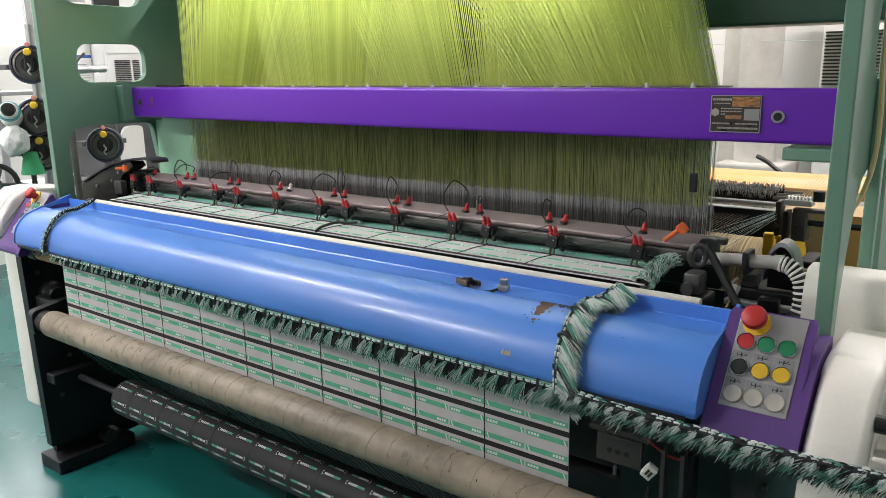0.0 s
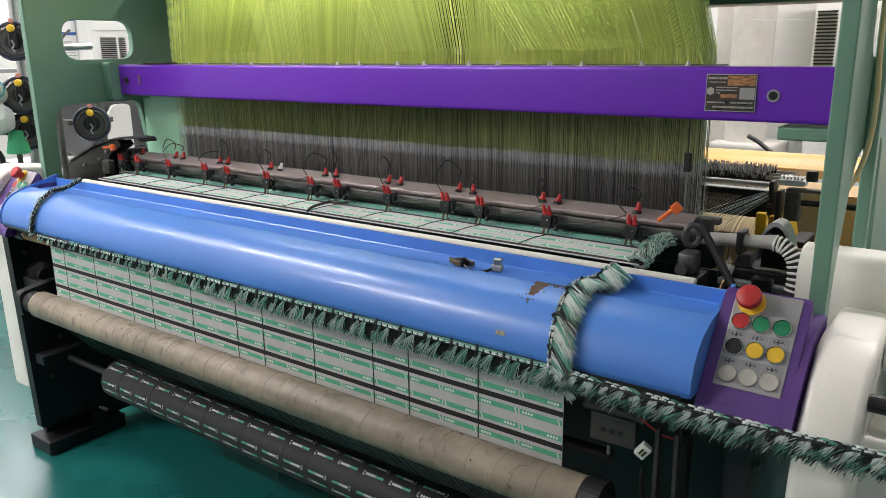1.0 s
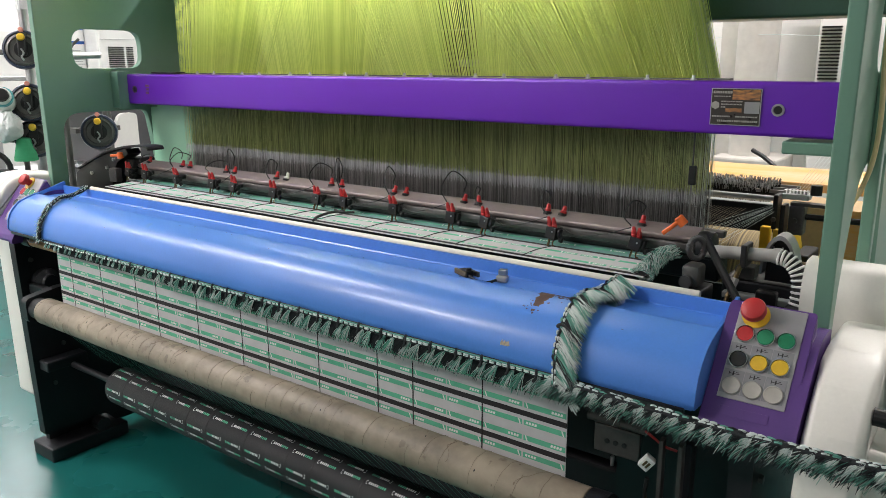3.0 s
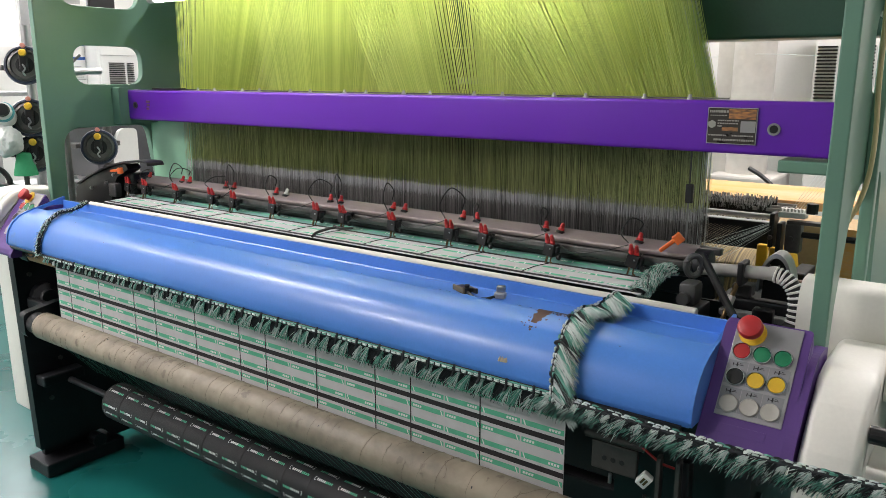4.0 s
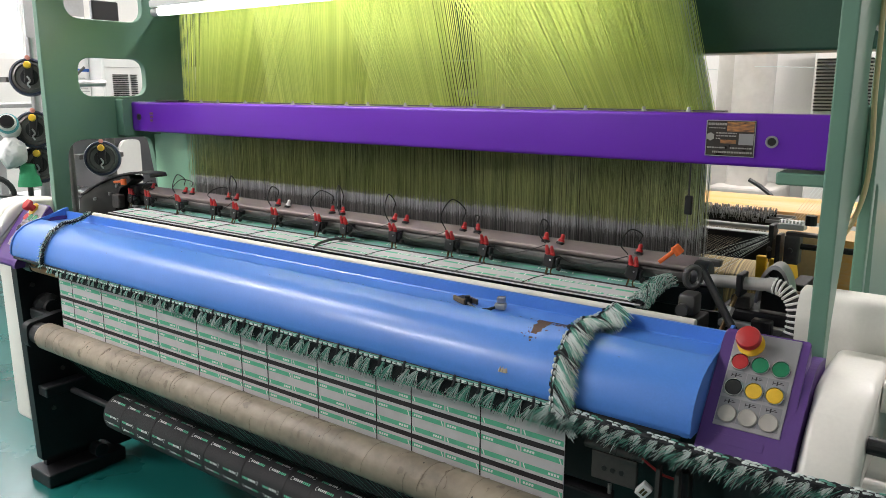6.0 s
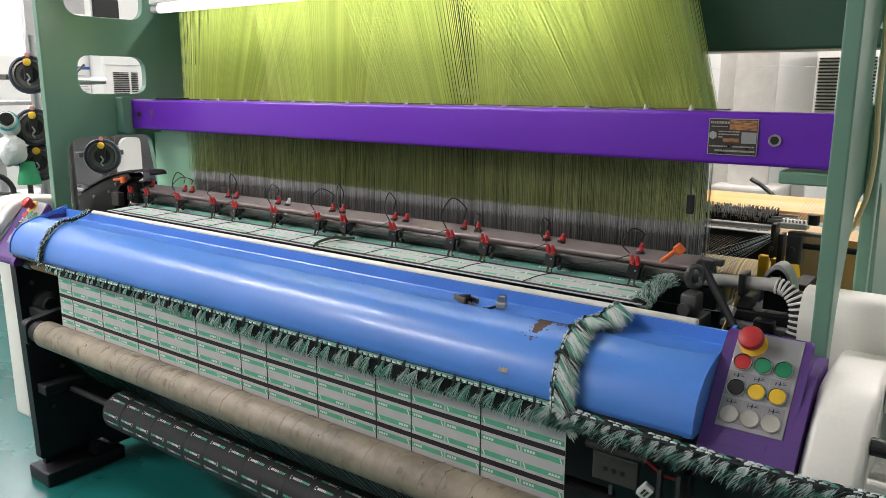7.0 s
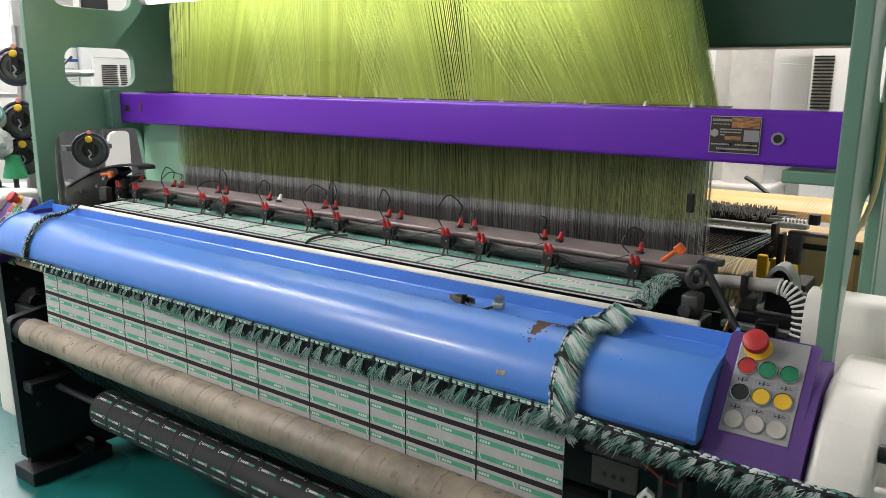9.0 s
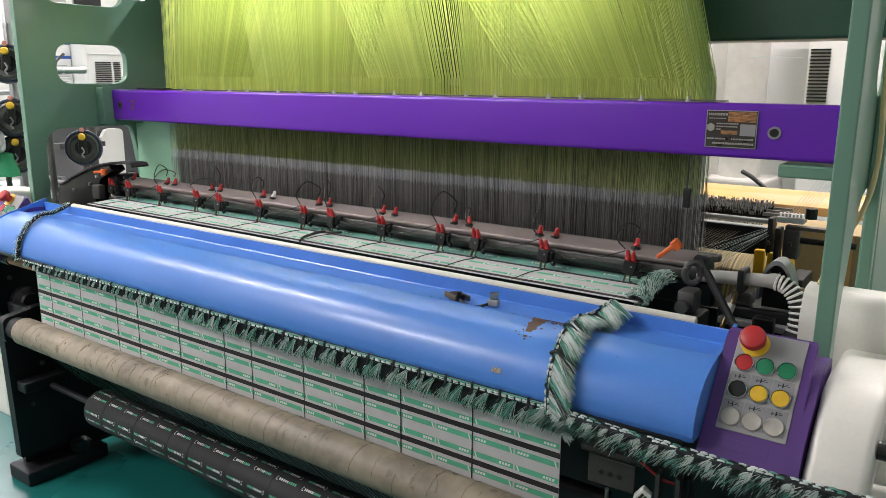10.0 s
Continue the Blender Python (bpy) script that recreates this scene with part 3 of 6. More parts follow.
def control_panel(x0, x1, bx):
    t = thing("operator_console", "purple machine end panel with emergency stop and push buttons", "control panel", "loom consoles")
    bm = soft_prism_x(rounded(PROF_P, [0.008, 0.012, 0.012, 0.004, 0.003, 0.004, 0.004, 0.008], 5), x0, x1, 0.006)
    part("housing", bm, PANEL_PURPLE, t, smooth=True)
    part("side_flange", prism_x(rounded([(0.105, 1.066), (0.060, 1.074), (0.010, 1.064), (-0.082, 0.968), (-0.110, 0.922), (-0.110, 0.908), (0.0, 0.908), (0.105, 1.03)], [0.006, 0.03, 0.03, 0.02, 0.004, 0.003, 0.003, 0.003]), x1 - 0.006, x1 + 0.012), PANEL_PURPLE, t)
    part("panel_plate", slab(bx - 0.0190, bx + 0.0860, -0.056, 0.1135, -0.002, 0.0022, bev=0.0008), PLATE, t, "brushed grey label plate")
    for d in (0.021, 0.068):
        for k in range(3):
            part("label_field", slab(bx - 0.016 + 0.033 * k - 0.001, bx + 0.016 + 0.033 * k - 0.001, d - 0.004, d + 0.046 * 0.92 - 0.005, 0.0023, 0.0027), PLATE2, t, "darker printed label field")
    for d in (0.024, 0.071):
        for k in range(3):
            cx = bx + 0.033 * k
            sy = bmesh.new()
            slab(cx - 0.009, cx + 0.008, d - 0.0005, d + 0.0005, 0.0028, 0.0031, bm=sy)
            slab(cx - 0.009, cx - 0.008, d - 0.003, d + 0.003, 0.0028, 0.0031, bm=sy)
            slab(cx + 0.002, cx + 0.006, d - 0.003, d - 0.002, 0.0028, 0.0031, bm=sy)
            slab(cx - 0.003, cx - 0.001, d - 0.004, d + 0.003, 0.0028, 0.0031, bm=sy)
            part("symbol", sy, BLACKP, t)
    part("warning_disc", lathe([(0.0225, 0.0), (0.0225, 0.0022), (0.005, 0.0024)], 32, m=Matrix.Translation(on_panel(bx + 0.009, -0.036, 0.0023)) @ NRM.to_track_quat("Z", "Y").to_matrix().to_4x4()), YELLOW, t, "yellow emergency stop backing disc")
    st = part("stop_button", lathe([(0.012, 0), (0.012, 0.014), (0.019, 0.016), (0.0205, 0.021), (0.0205, 0.027), (0.0185, 0.032), (0.012, 0.0345), (0.002, 0.035)], 36, m=Matrix.Translation(on_panel(bx + 0.009, -0.036, 0.0046)) @ NRM.to_track_quat("Z", "Y").to_matrix().to_4x4()), RED, t, "red mushroom emergency stop button", smooth=True)
    cols = [[RED, GREENB, GREENB], [BLACKP, YELLOW, YELLOW], [GREYB, GREYB, GREYB]]
    names = [["red", "green", "green"], ["black", "yellow", "yellow"], ["grey", "grey", "grey"]]
    for i in range(3):
        for k in range(3):
            m = Matrix.Translation(on_panel(bx + 0.0325 * k, 0.046 * i, 0.0024)) @ NRM.to_track_quat("Z", "Y").to_matrix().to_4x4()
            if i < 2:
                ring = part("push_button", lathe([(0.0155, 0), (0.0155, 0.004), (0.0148, 0.0055), (0.0138, 0.0055), (0.0134, 0.002)], 32, m=m), CHROME, t, names[i][k] + " push button with a chrome bezel", smooth=True)
                part("cap", lathe([(0.0131, 0.001), (0.0131, 0.0042), (0.012, 0.0052), (0.001, 0.0056)], 28, m=m), cols[i][k], ring, smooth=True)
            else:
                part("push_button", lathe([(0.0150, 0), (0.0150, 0.003), (0.0138, 0.0042), (0.0128, 0.0036), (0.001, 0.0038)], 32, m=m), cols[i][k], t, "grey blank push button", smooth=True)
    part("lower_label", slab(bx - 0.010, bx + 0.066, 0.126, 0.142, -0.0005, 0.0008, bev=0.0005), PANEL_PURPLE, t)
    return t


control_panel(1.2615, 1.400, 1.300)
control_panel(-1.245, -1.092, -1.185)

# ---- cream end covers ----
def end_cover(x0, x1, P, r):
    t = thing("end_cover", "cream moulded plastic end cover with rounded edges", "machine cover", "cream end covers")
    P = rounded(P, r, 6)
    part("shell", soft_prism_x(P, x0, x1, 0.016), WHITE, t, smooth=True)
    return t


ec = end_cover(1.414, 1.503, [(0.20, 1.060), (0.075, 1.061), (0.010, 1.050), (-0.072, 0.978), (-0.108, 0.915), (-0.125, 0.80), (-0.110, 0.22), (0.22, 0.22)], [0.01, 0.03, 0.05, 0.06, 0.05, 0.03, 0.03, 0.02])
part("lower_step", prism_x(rounded([(0.10, 0.93), (-0.04, 0.93), (-0.04, 0.2), (0.10, 0.2)], 0.02), 1.5035, 1.585), WHITE, ec, smooth=True)
part("shaft", cyl((1.503, -0.03, 0.985), (1.66, -0.03, 0.985), 0.014, 16), BLACKP, ec)
end_cover(-1.42, -1.300, [(0.20, 1.10), (0.05, 1.118), (-0.02, 1.10), (-0.085, 1.01), (-0.085, 0.945), (-0.02, 0.90), (-0.015, 0.25), (0.22, 0.25)], [0.02, 0.04, 0.04, 0.04, 0.02, 0.03, 0.02, 0.02])
end_cover(-1.298, -1.255, [(0.20, 1.10), (0.05, 1.118), (-0.02, 1.10), (-0.085, 1.01), (-0.09, 0.955), (0.20, 0.955)], [0.02, 0.04, 0.04, 0.04, 0.02, 0.02])
box_r = thing("drive_cover", "cream moulded drive cover behind the control panel", "machine cover")
bm = prism_x(rounded([(0.215, 0.97), (0.205, 1.10), (0.225, 1.147), (0.295, 1.149), (0.305, 1.10), (0.305, 0.97)], [0.01, 0.02, 0.02, 0.02, 0.02, 0.01], 6), 1.337, 1.85)
part("shell", bm, WHITE, box_r, smooth=True)
part("stand", box(1.42, 1.84, 0.225, 0.295, 0.0, 0.969, 0.006), WHITE, box_r)
part("ledge", prism_x(rounded([(0.07, 1.0), (0.07, 1.052), (0.2, 1.056), (0.2, 1.0)], 0.012), 1.5045, 1.85), WHITE, box_r, smooth=True)

# ---- lower frame ----
def leg_frame(x0, x1, name):
    t = thing(name, "black cast-iron loom leg frame standing on a foot block", "machine frame", "loom leg frames")
    P = rounded([(-0.012, 0.10), (-0.030, 0.88), (-0.02, 0.95), (0.08, 1.04), (0.55, 1.04), (0.60, 0.05), (0.28, 0.05), (0.24, 0.10)], [0.01, 0.03, 0.03, 0.03, 0.03, 0.02, 0.02, 0.02], 4)
    part("plate", plate_yz(P, [], x0, x1), BLACK, t)
    part("foot", box(x0 - 0.055, x1 + 0.055, -0.02, 0.30, 0.0, 0.055, 0.006), BLACK, t)
    part("gusset", prism_x([(0.02, 0.0555), (0.02, 0.11), (0.24, 0.11), (0.24, 0.0555)], x0 - 0.025, x0 - 0.0005), BLACK, t)
    for by, bz in ((0.02, 0.80), (0.05, 0.30), (0.16, 0.62), (0.22, 0.50), (0.10, 0.45)):
        part("bolt", cyl((x1, by, bz), (x1 + 0.008, by, bz), 0.009, 6), DSTEEL, t)
    return t


lf = leg_frame(-1.295, -1.255, "leg_frame")
part("foot_lug", lathe([(0.028, 0), (0.028, 0.05), (0.012, 0.05)], 18, m=pose(-1.255, 0.20, 0.075, 0, 90, 0)), BLACK, lf)
for yy, zz in ((-0.0, 0.712), (-0.03, 0.90)):
    part("bearing", lathe([(0.048, 0), (0.048, 0.03), (0.03, 0.045), (0.028, 0.06)], 24, m=pose(-1.255, yy + 0.06, zz, 0, 90, 0)), BLACK, lf)
part("bearing_arm", prism_x(rounded([(-0.160, 0.670), (-0.160, 0.750), (-0.03, 0.770), (0.03, 0.75), (0.03, 0.66), (-0.06, 0.645)], 0.02), -0.965, -0.931), BLACK, lf)
part("bearing_stay", box(-1.2545, -0.9655, 0.000, 0.025, 0.675, 0.715, 0.006), BLACK, lf)
part("roll_arm", box(-1.2545, -1.19, 0.0, 0.16, 0.37, 0.41, 0.006), BLACK, lf)
part("roll_arm", cyl((-1.19, 0.10, 0.374), (-0.8885, 0.10, 0.374), 0.012, 18), BLACK, lf)
leg_frame(1.30, 1.34, "leg_frame")

# ---- rollers ----
RY, RZ, RR = -0.120, 0.711, 0.044
roll = thing("take_up_roller", "take-up roller spirally wrapped in tan kraft paper", "roller")
bm = cyl((-0.878, RY, RZ), (1.085, RY, RZ), RR, 40, bev=0.004)
part("paper_wrap", bm, KRAFT, roll, smooth=True)
part("shaft", cyl((-0.968, RY, RZ), (-0.8785, RY, RZ), 0.026, 20), BLACK, roll)
part("shaft", cyl((1.0855, RY, RZ), (1.30, RY, RZ), 0.024, 20), BLACK, roll)
part("collar", cyl((-0.93, RY, RZ), (-0.879, RY, RZ), 0.036, 28), BLACK, roll)
part("collar", cyl((1.088, RY, RZ), (1.125, RY, RZ), 0.046, 28), BLACK, roll)
r = random.Random(11)
for k in range(36):
    xs = -0.87 + 1.92 * k / 36 + r.uniform(-0.012, 0.012)
    lean = 0.022 + r.uniform(-0.010, 0.012)
    turn = r.uniform(1.0, 3.2)
    a0 = r.uniform(0.4, 1.5)
    pts = [(xs + lean * (a / 3.0) + r.uniform(-0.0015, 0.0015), RY - (RR + 0.0003) * math.cos(a0 + a - 1.4), RZ + (RR + 0.0003) * math.sin(a0 + a - 1.4)) for a in (turn * j / 10 for j in range(11))]
    part("paper_seam", tube(pts, r.uniform(0.0003, 0.0007), 4, smooth_steps=2), KRAFT_D, roll)
for k in range(14):
    # torn wrinkles that wander over the paper
    a, xs = r.uniform(0.2, 1.3), r.uniform(-0.6, 1.0)
    pts = []
    for j in range(9):
        pts.append((xs, RY - (RR + 0.0002) * math.cos(a), RZ + (RR + 0.0002) * math.sin(a)))
        a += r.uniform(-0.10, 0.32)
        xs += r.uniform(-0.008, 0.010)
    part("wrinkle", tube(pts, r.uniform(0.0004, 0.0008), 4, smooth_steps=2), KRAFT_D, roll)
for k in range(22):
    a, xs = r.uniform(0.1, 1.7), r.uniform(-0.8, 1.05)
    m = Matrix.Translation((xs, RY - (RR - 0.0006) * math.cos(a), RZ + (RR - 0.0006) * math.sin(a))) @ Vector((0, -math.cos(a), math.sin(a))).to_track_quat("Z", "Y").to_matrix().to_4x4()
    part("fleck", lathe([(r.uniform(0.001, 0.003), 0), (r.uniform(0.0008, 0.002), 0.0011)], 6, m=m @ Matrix.Diagonal((1, r.uniform(1, 2.2), 1, 1))), KRAFT_D if k % 3 else BLACKP, roll)

BY, BZ, BR = 0.10, 0.374, 0.067
croll = thing("cloth_roll", "roll of black woven label cloth with white and green marks", "cloth roll")
part("cloth_roll_body", cyl((-0.857, BY, BZ), (1.20, BY, BZ), BR, 48, bev=0.003), ROLLK, croll, smooth=True)
part("core", cyl((-0.888, BY, BZ), (-0.8575, BY, BZ), 0.036, 24), STEEL, croll, "bright steel core end")


def arc_patch(bm, x0, x1, a0, a1, rad, steps=3):
    vs = []
    for k in range(steps + 1):
        a = a0 + (a1 - a0) * k / steps
        vs.append((bm.verts.new((x0, BY - rad * math.cos(a), BZ + rad * math.sin(a))), bm.verts.new((x1, BY - rad * math.cos(a), BZ + rad * math.sin(a)))))
    for p, q in zip(vs, vs[1:]):
        bm.faces.new((p[0], q[0], q[1], p[1]))


wm, gm = bmesh.new(), bmesh.new()
# labels are woven in cells two, two and one wide, with a cut between them
cells, x, k = [], -0.855, 0
while x < 1.17:
    w = (0.101, 0.180, 0.180)[k % 3] if k else 0.108
    cells.append((x, min(x + w, 1.195), 1 if w < 0.15 else 2))
    x += w
    k += 1


def roll_label(x0, x1, a, flip):
    """Ring mark, five white and four green lettering bars; every second row is upside down."""
    w = x1 - x0
    ha = 0.072
    def bar(bm, f0, f1, a0, a1):
        if flip:
            f0, f1 = 1 - f1, 1 - f0
        arc_patch(bm, x0 + w * f0, x0 + w * f1, a + a0, a + a1, BR + 0.0006, 2)
    bar(wm, 0.10, 0.115, -ha, ha), bar(wm, 0.115, 0.165, -ha * 1.25, -ha * 0.8), bar(wm, 0.115, 0.15, ha * 0.8, ha * 1.25)
    for c in range(9):
        bm = wm if c < 5 else gm
        f = 0.21 + c * 0.079
        bar(bm, f, f + 0.058, -ha * 0.72, ha * 0.72)


for x0, x1, n in cells:
    for c in range(n):
        xa = x0 + (x1 - x0) * c / n
        for j in range(3):
            for flip, a in ((False, -1.39 + 1.2 * j), (True, -0.99 + 1.2 * j)):
                roll_label(xa + 0.002, xa + (x1 - x0) / n - 0.004, a, flip)
tagged(part("white_lettering", wm, CLOTHW, croll, "white woven lettering bars"), kind="stuff")
tagged(part("green_lettering", gm, CLOTHG, croll, "green woven lettering bars"), kind="stuff")
for x0, x1, n in cells[1:]:
    part("cut_groove", cyl((x0 - 0.0012, BY, BZ), (x0 + 0.0012, BY, BZ), BR + 0.0011, 44), BLACKP, croll)
# thin sheet of yarns between rollers
yv = []
r = random.Random(5)
for k in range(90):
    xx = -1.0 + 2.05 * k / 90 + r.uniform(-0.006, 0.006)
    yv.append([Vector((xx, RY + 0.05, RZ - 0.01)), Vector((xx + r.uniform(-0.004, 0.004), 0.0, 0.57)), Vector((xx, BY + 0.01, BZ + BR))])
V, F = strands(yv, 0.0006)
tagged(raw("cloth_web", V, F, YARN_G), "dark green loose yarns running down to the cloth roll", "yarn", kind="stuff")
brace = thing("cross_brace", "dark steel cross brace under the loom", "machine frame")
part("rail", box(-1.2545, 1.2995, 0.22, 0.27, 0.50, 0.60, 0.005), BLACK, brace)
part("rail", box(-1.2545, 1.2995, 0.40, 0.45, 0.15, 0.27, 0.005), BLACK, brace)
# dark interior under the loom, put in as one black sheet
part("interior_shade_sheet", box(-1.2545, 1.2995, 0.50, 0.51, 0.05, 1.0), BLACKP, brace)
part("under_beam", box(-1.2545, 1.2995, -0.02, 0.08, 0.90, 1.02, 0.006), BLACK, brace)
# ---- cloth ----
FY = -0.073


def fz(z):
    """Heights on the front cloth."""
    return 1.517 - (1.517 - z) * 1.0526


def fx(x):
    return 1.632 + (x - 1.632) * 1.0526


FX0, FX1 = fx(-0.733), fx(1.044)
ZROW = [fz(0.874) + 0.0695 * k for k in (2, 1, 0, -1, -2)]
CUTS = [FX0] + [fx(v) for v in (-0.654, -0.487, -0.307, -0.208, -0.03, 0.147, 0.244, 0.415, 0.593, 0.690, 0.862)] + [FX1]
web = thing("label_web", "grey woven label cloth with green bands and black stripes", "cloth")
part("front_panel", box(FX0, FX1, FY, FY + 0.0012, 0.70, 0.945), CLOTH, web)
for zz in ZROW[1:4]:
    part("black_stripe", box(FX0, FX1, FY - 0.0006, FY - 0.0001, zz - 0.0056, zz + 0.0056), CLOTHK, web)
for xx in CUTS[1:-1]:
    part("cut_line", box(xx - 0.0014, xx + 0.0014, FY - 0.0010, FY - 0.0007, 0.70, 0.945), CLOTHK, web)
gb, wb2 = bmesh.new(), bmesh.new()


def flat_label(x0, x1, zc, parity, quad):
    """One woven label: a green band in two lengths, white lettering bars and a slash."""
    w = x1 - x0
    h = 0.0056
    t0, t1 = (x0 + 0.66 * w, x0 + 0.93 * w) if parity else (x0 + 0.08 * w, x0 + 0.35 * w)
    quad(gb, x0 + 0.02 * w, x1 - 0.02 * w, zc - h, zc + h, 0)
    n = 4
    for c in range(n):
        a, p = t0 + (t1 - t0) * c / n, (t1 - t0) / n
        quad(wb2, a, a + p * 0.72, zc - h * 0.48, zc + h * 0.48, -0.0012)
    s = x0 + (0.05 if parity else 0.88) * w
    quad(wb2, s, s + 0.0030, zc - h * 0.95, zc + h * 0.95, 0.004)


def front_quad(bm, x0, x1, z0, z1, lean):
    y = FY - (0.0004 if bm is gb else 0.0006)
    bm.faces.new([bm.verts.new(c) for c in ((x0 + lean, y, z0), (x1 + lean, y, z0), (x1, y, z1), (x0, y, z1))])


for i, (xa, xb) in enumerate(zip(CUTS, CUTS[1:])):
    cols = max(1, round((xb - xa) / 0.095))
    for zi in range(len(ZROW) - 1):
        ztop, zbot = ZROW[zi], ZROW[zi + 1]
        for rr in range(2):
            zc = ztop + (zbot - ztop) * (0.27 + 0.47 * rr)
            if not 0.70 < zc < 0.942:
                continue
            for c in range(cols):
                flat_label(xa + (xb - xa) * c / cols, xa + (xb - xa) * (c + 1) / cols, zc, rr, front_quad)
# top web from the temple to the breast rod
CY0, CZ0, CY1, CZ1 = 0.158, 1.0855, 0.420, 1.098


def top_z(y):
    return CZ0 + (CZ1 - CZ0) * (y - CY0) / (CY1 - CY0)


TX0, TX1 = -0.93, 1.052
part("top_panel", prism_x([(CY0, CZ0), (0.268, top_z(0.268)), (0.268, top_z(0.268) - 0.001), (CY0, CZ0 - 0.001)], TX0, TX1), CLOTH, web)
part("rear_panel", prism_x([(0.268, top_z(0.268)), (CY1, CZ1), (CY1, CZ1 - 0.001), (0.268, top_z(0.268) - 0.001)], TX0, TX1), CLOTHT, web, "teal unsplit cloth under the bar")
for yy, hw in ((0.170, 0.0055), (0.268, 0.0045)):
    part("black_stripe", prism_x([(yy - hw, top_z(yy - hw) + 0.0008), (yy + hw, top_z(yy + hw) + 0.0008), (yy + hw, top_z(yy + hw) + 0.0002), (yy - hw, top_z(yy - hw) + 0.0002)], TX0, TX1), CLOTHK, web)


def top_quad(bm, x0, x1, y0, y1, lean):
    dz = 0.0005 if bm is gb else 0.0008
    bm.faces.new([bm.verts.new(c) for c in ((x0 + lean, y0, top_z(y0) + dz), (x1 + lean, y0, top_z(y0) + dz), (x1, y1, top_z(y1) + dz), (x0, y1, top_z(y1) + dz))])


TCUTS = [TX0] + [1.632 + (v - 1.632) * 1.0469 for v in (-0.741, -0.567, -0.381, -0.275, -0.097, 0.083, 0.185, 0.359, 0.542, 0.642, 0.819)] + [TX1]
for xa, xb in zip(TCUTS, TCUTS[1:]):
    cols = max(1, round((xb - xa) / 0.095))
    for j, yy in enumerate((0.192, 0.236, 0.300, 0.345)):
        for c in range(cols):
            wx = (xb - xa) / cols
            x0 = xa + wx * c
            top_quad(gb, x0 + 0.05 * wx, x0 + 0.95 * wx, yy - 0.0055, yy + 0.0055, 0)
            for q in range(5):
                a = x0 + wx * (0.60 if (j + c) % 2 else 0.08) + q * wx * 0.06
                top_quad(wb2, a, a + wx * 0.045, yy - 0.0032, yy + 0.0032, 0)
            top_quad(wb2, x0 + wx * 0.48, x0 + wx * 0.52, yy - 0.0065, yy + 0.0065, 0.004)
tagged(part("green_band", gb, CLOTHG, web, "green woven bands"), kind="stuff")
tagged(part("white_lettering", wb2, CLOTHW, web, "white woven lettering bars"), kind="stuff")
for xx in TCUTS[1:-1]:
    pts = [(xx + 0.004, 0.262, top_z(0.262) + 0.001), (xx - 0.010, 0.225, top_z(0.225) + 0.001), (xx - 0.016, 0.172, top_z(0.172) + 0.001)]
    part("cut_line", tube(pts, 0.0011, 4), CLOTHK, web)
rod = thing("breast_rod", "long cream coloured breast rod", "rod")
part("rod", cyl((-0.99, 0.140, 1.0735), (1.175, 0.140, 1.0735), 0.0095, 20, bev=0.003), RODW, rod, smooth=True)
gr = thing("guide_roller", "brown guide roller under the breast cover", "roller")
part("roller", cyl((-1.05, -0.052, 0.912), (1.20, -0.052, 0.912), 0.019, 18), WOODB, gr, smooth=True)
part("end_cap", cyl((-1.10, -0.052, 0.912), (-1.0505, -0.052, 0.912), 0.023, 18), BLACKP, gr)
part("spring_clip", tube([(-1.04, -0.078, 0.945), (-1.02, -0.085, 0.925), (-0.99, -0.083, 0.922), (-0.97, -0.078, 0.94)], 0.003, 6), DSTEEL, gr)

# ---- temple bar with cutters ----
bar = thing("temple_bar", "grey-brown aluminium temple bar across the cloth", "machine bar")
BXA, BXB = -0.95, 1.105
part("top_plate", prism_x(rounded([(0.304, 1.141), (0.305, 1.146), (0.352, 1.160), (0.357, 1.155), (0.357, 1.136), (0.308, 1.134)], 0.002, 3), BXA, BXB), BARM, bar)
part("front_groove", prism_x(rounded([(0.303, 1.110), (0.299, 1.120), (0.300, 1.1325), (0.345, 1.1335), (0.345, 1.106)], 0.003, 3), BXA, BXB), DSTEEL, bar)
part("temple_roll", cyl((BXA, 0.326, 1.104), (BXB, 0.326, 1.104), 0.0115, 16), BLACKP, bar)
part("end_block", box(BXA - 0.05, BXA, 0.29, 0.38, 1.09, 1.17, 0.008), BLACK, bar)
part("end_block", cyl((BXB, 0.328, 1.128), (BXB + 0.034, 0.328, 1.128), 0.030, 24, bev=0.005), BLACK, bar, smooth=True)

CAPX = (-0.841, -0.741, -0.567, -0.381, -0.275, -0.097, 0.083, 0.185, 0.359, 0.542, 0.642, 0.819, 1.015)
CAPX = [1.632 + (v - 1.632) * 1.0469 for v in CAPX]


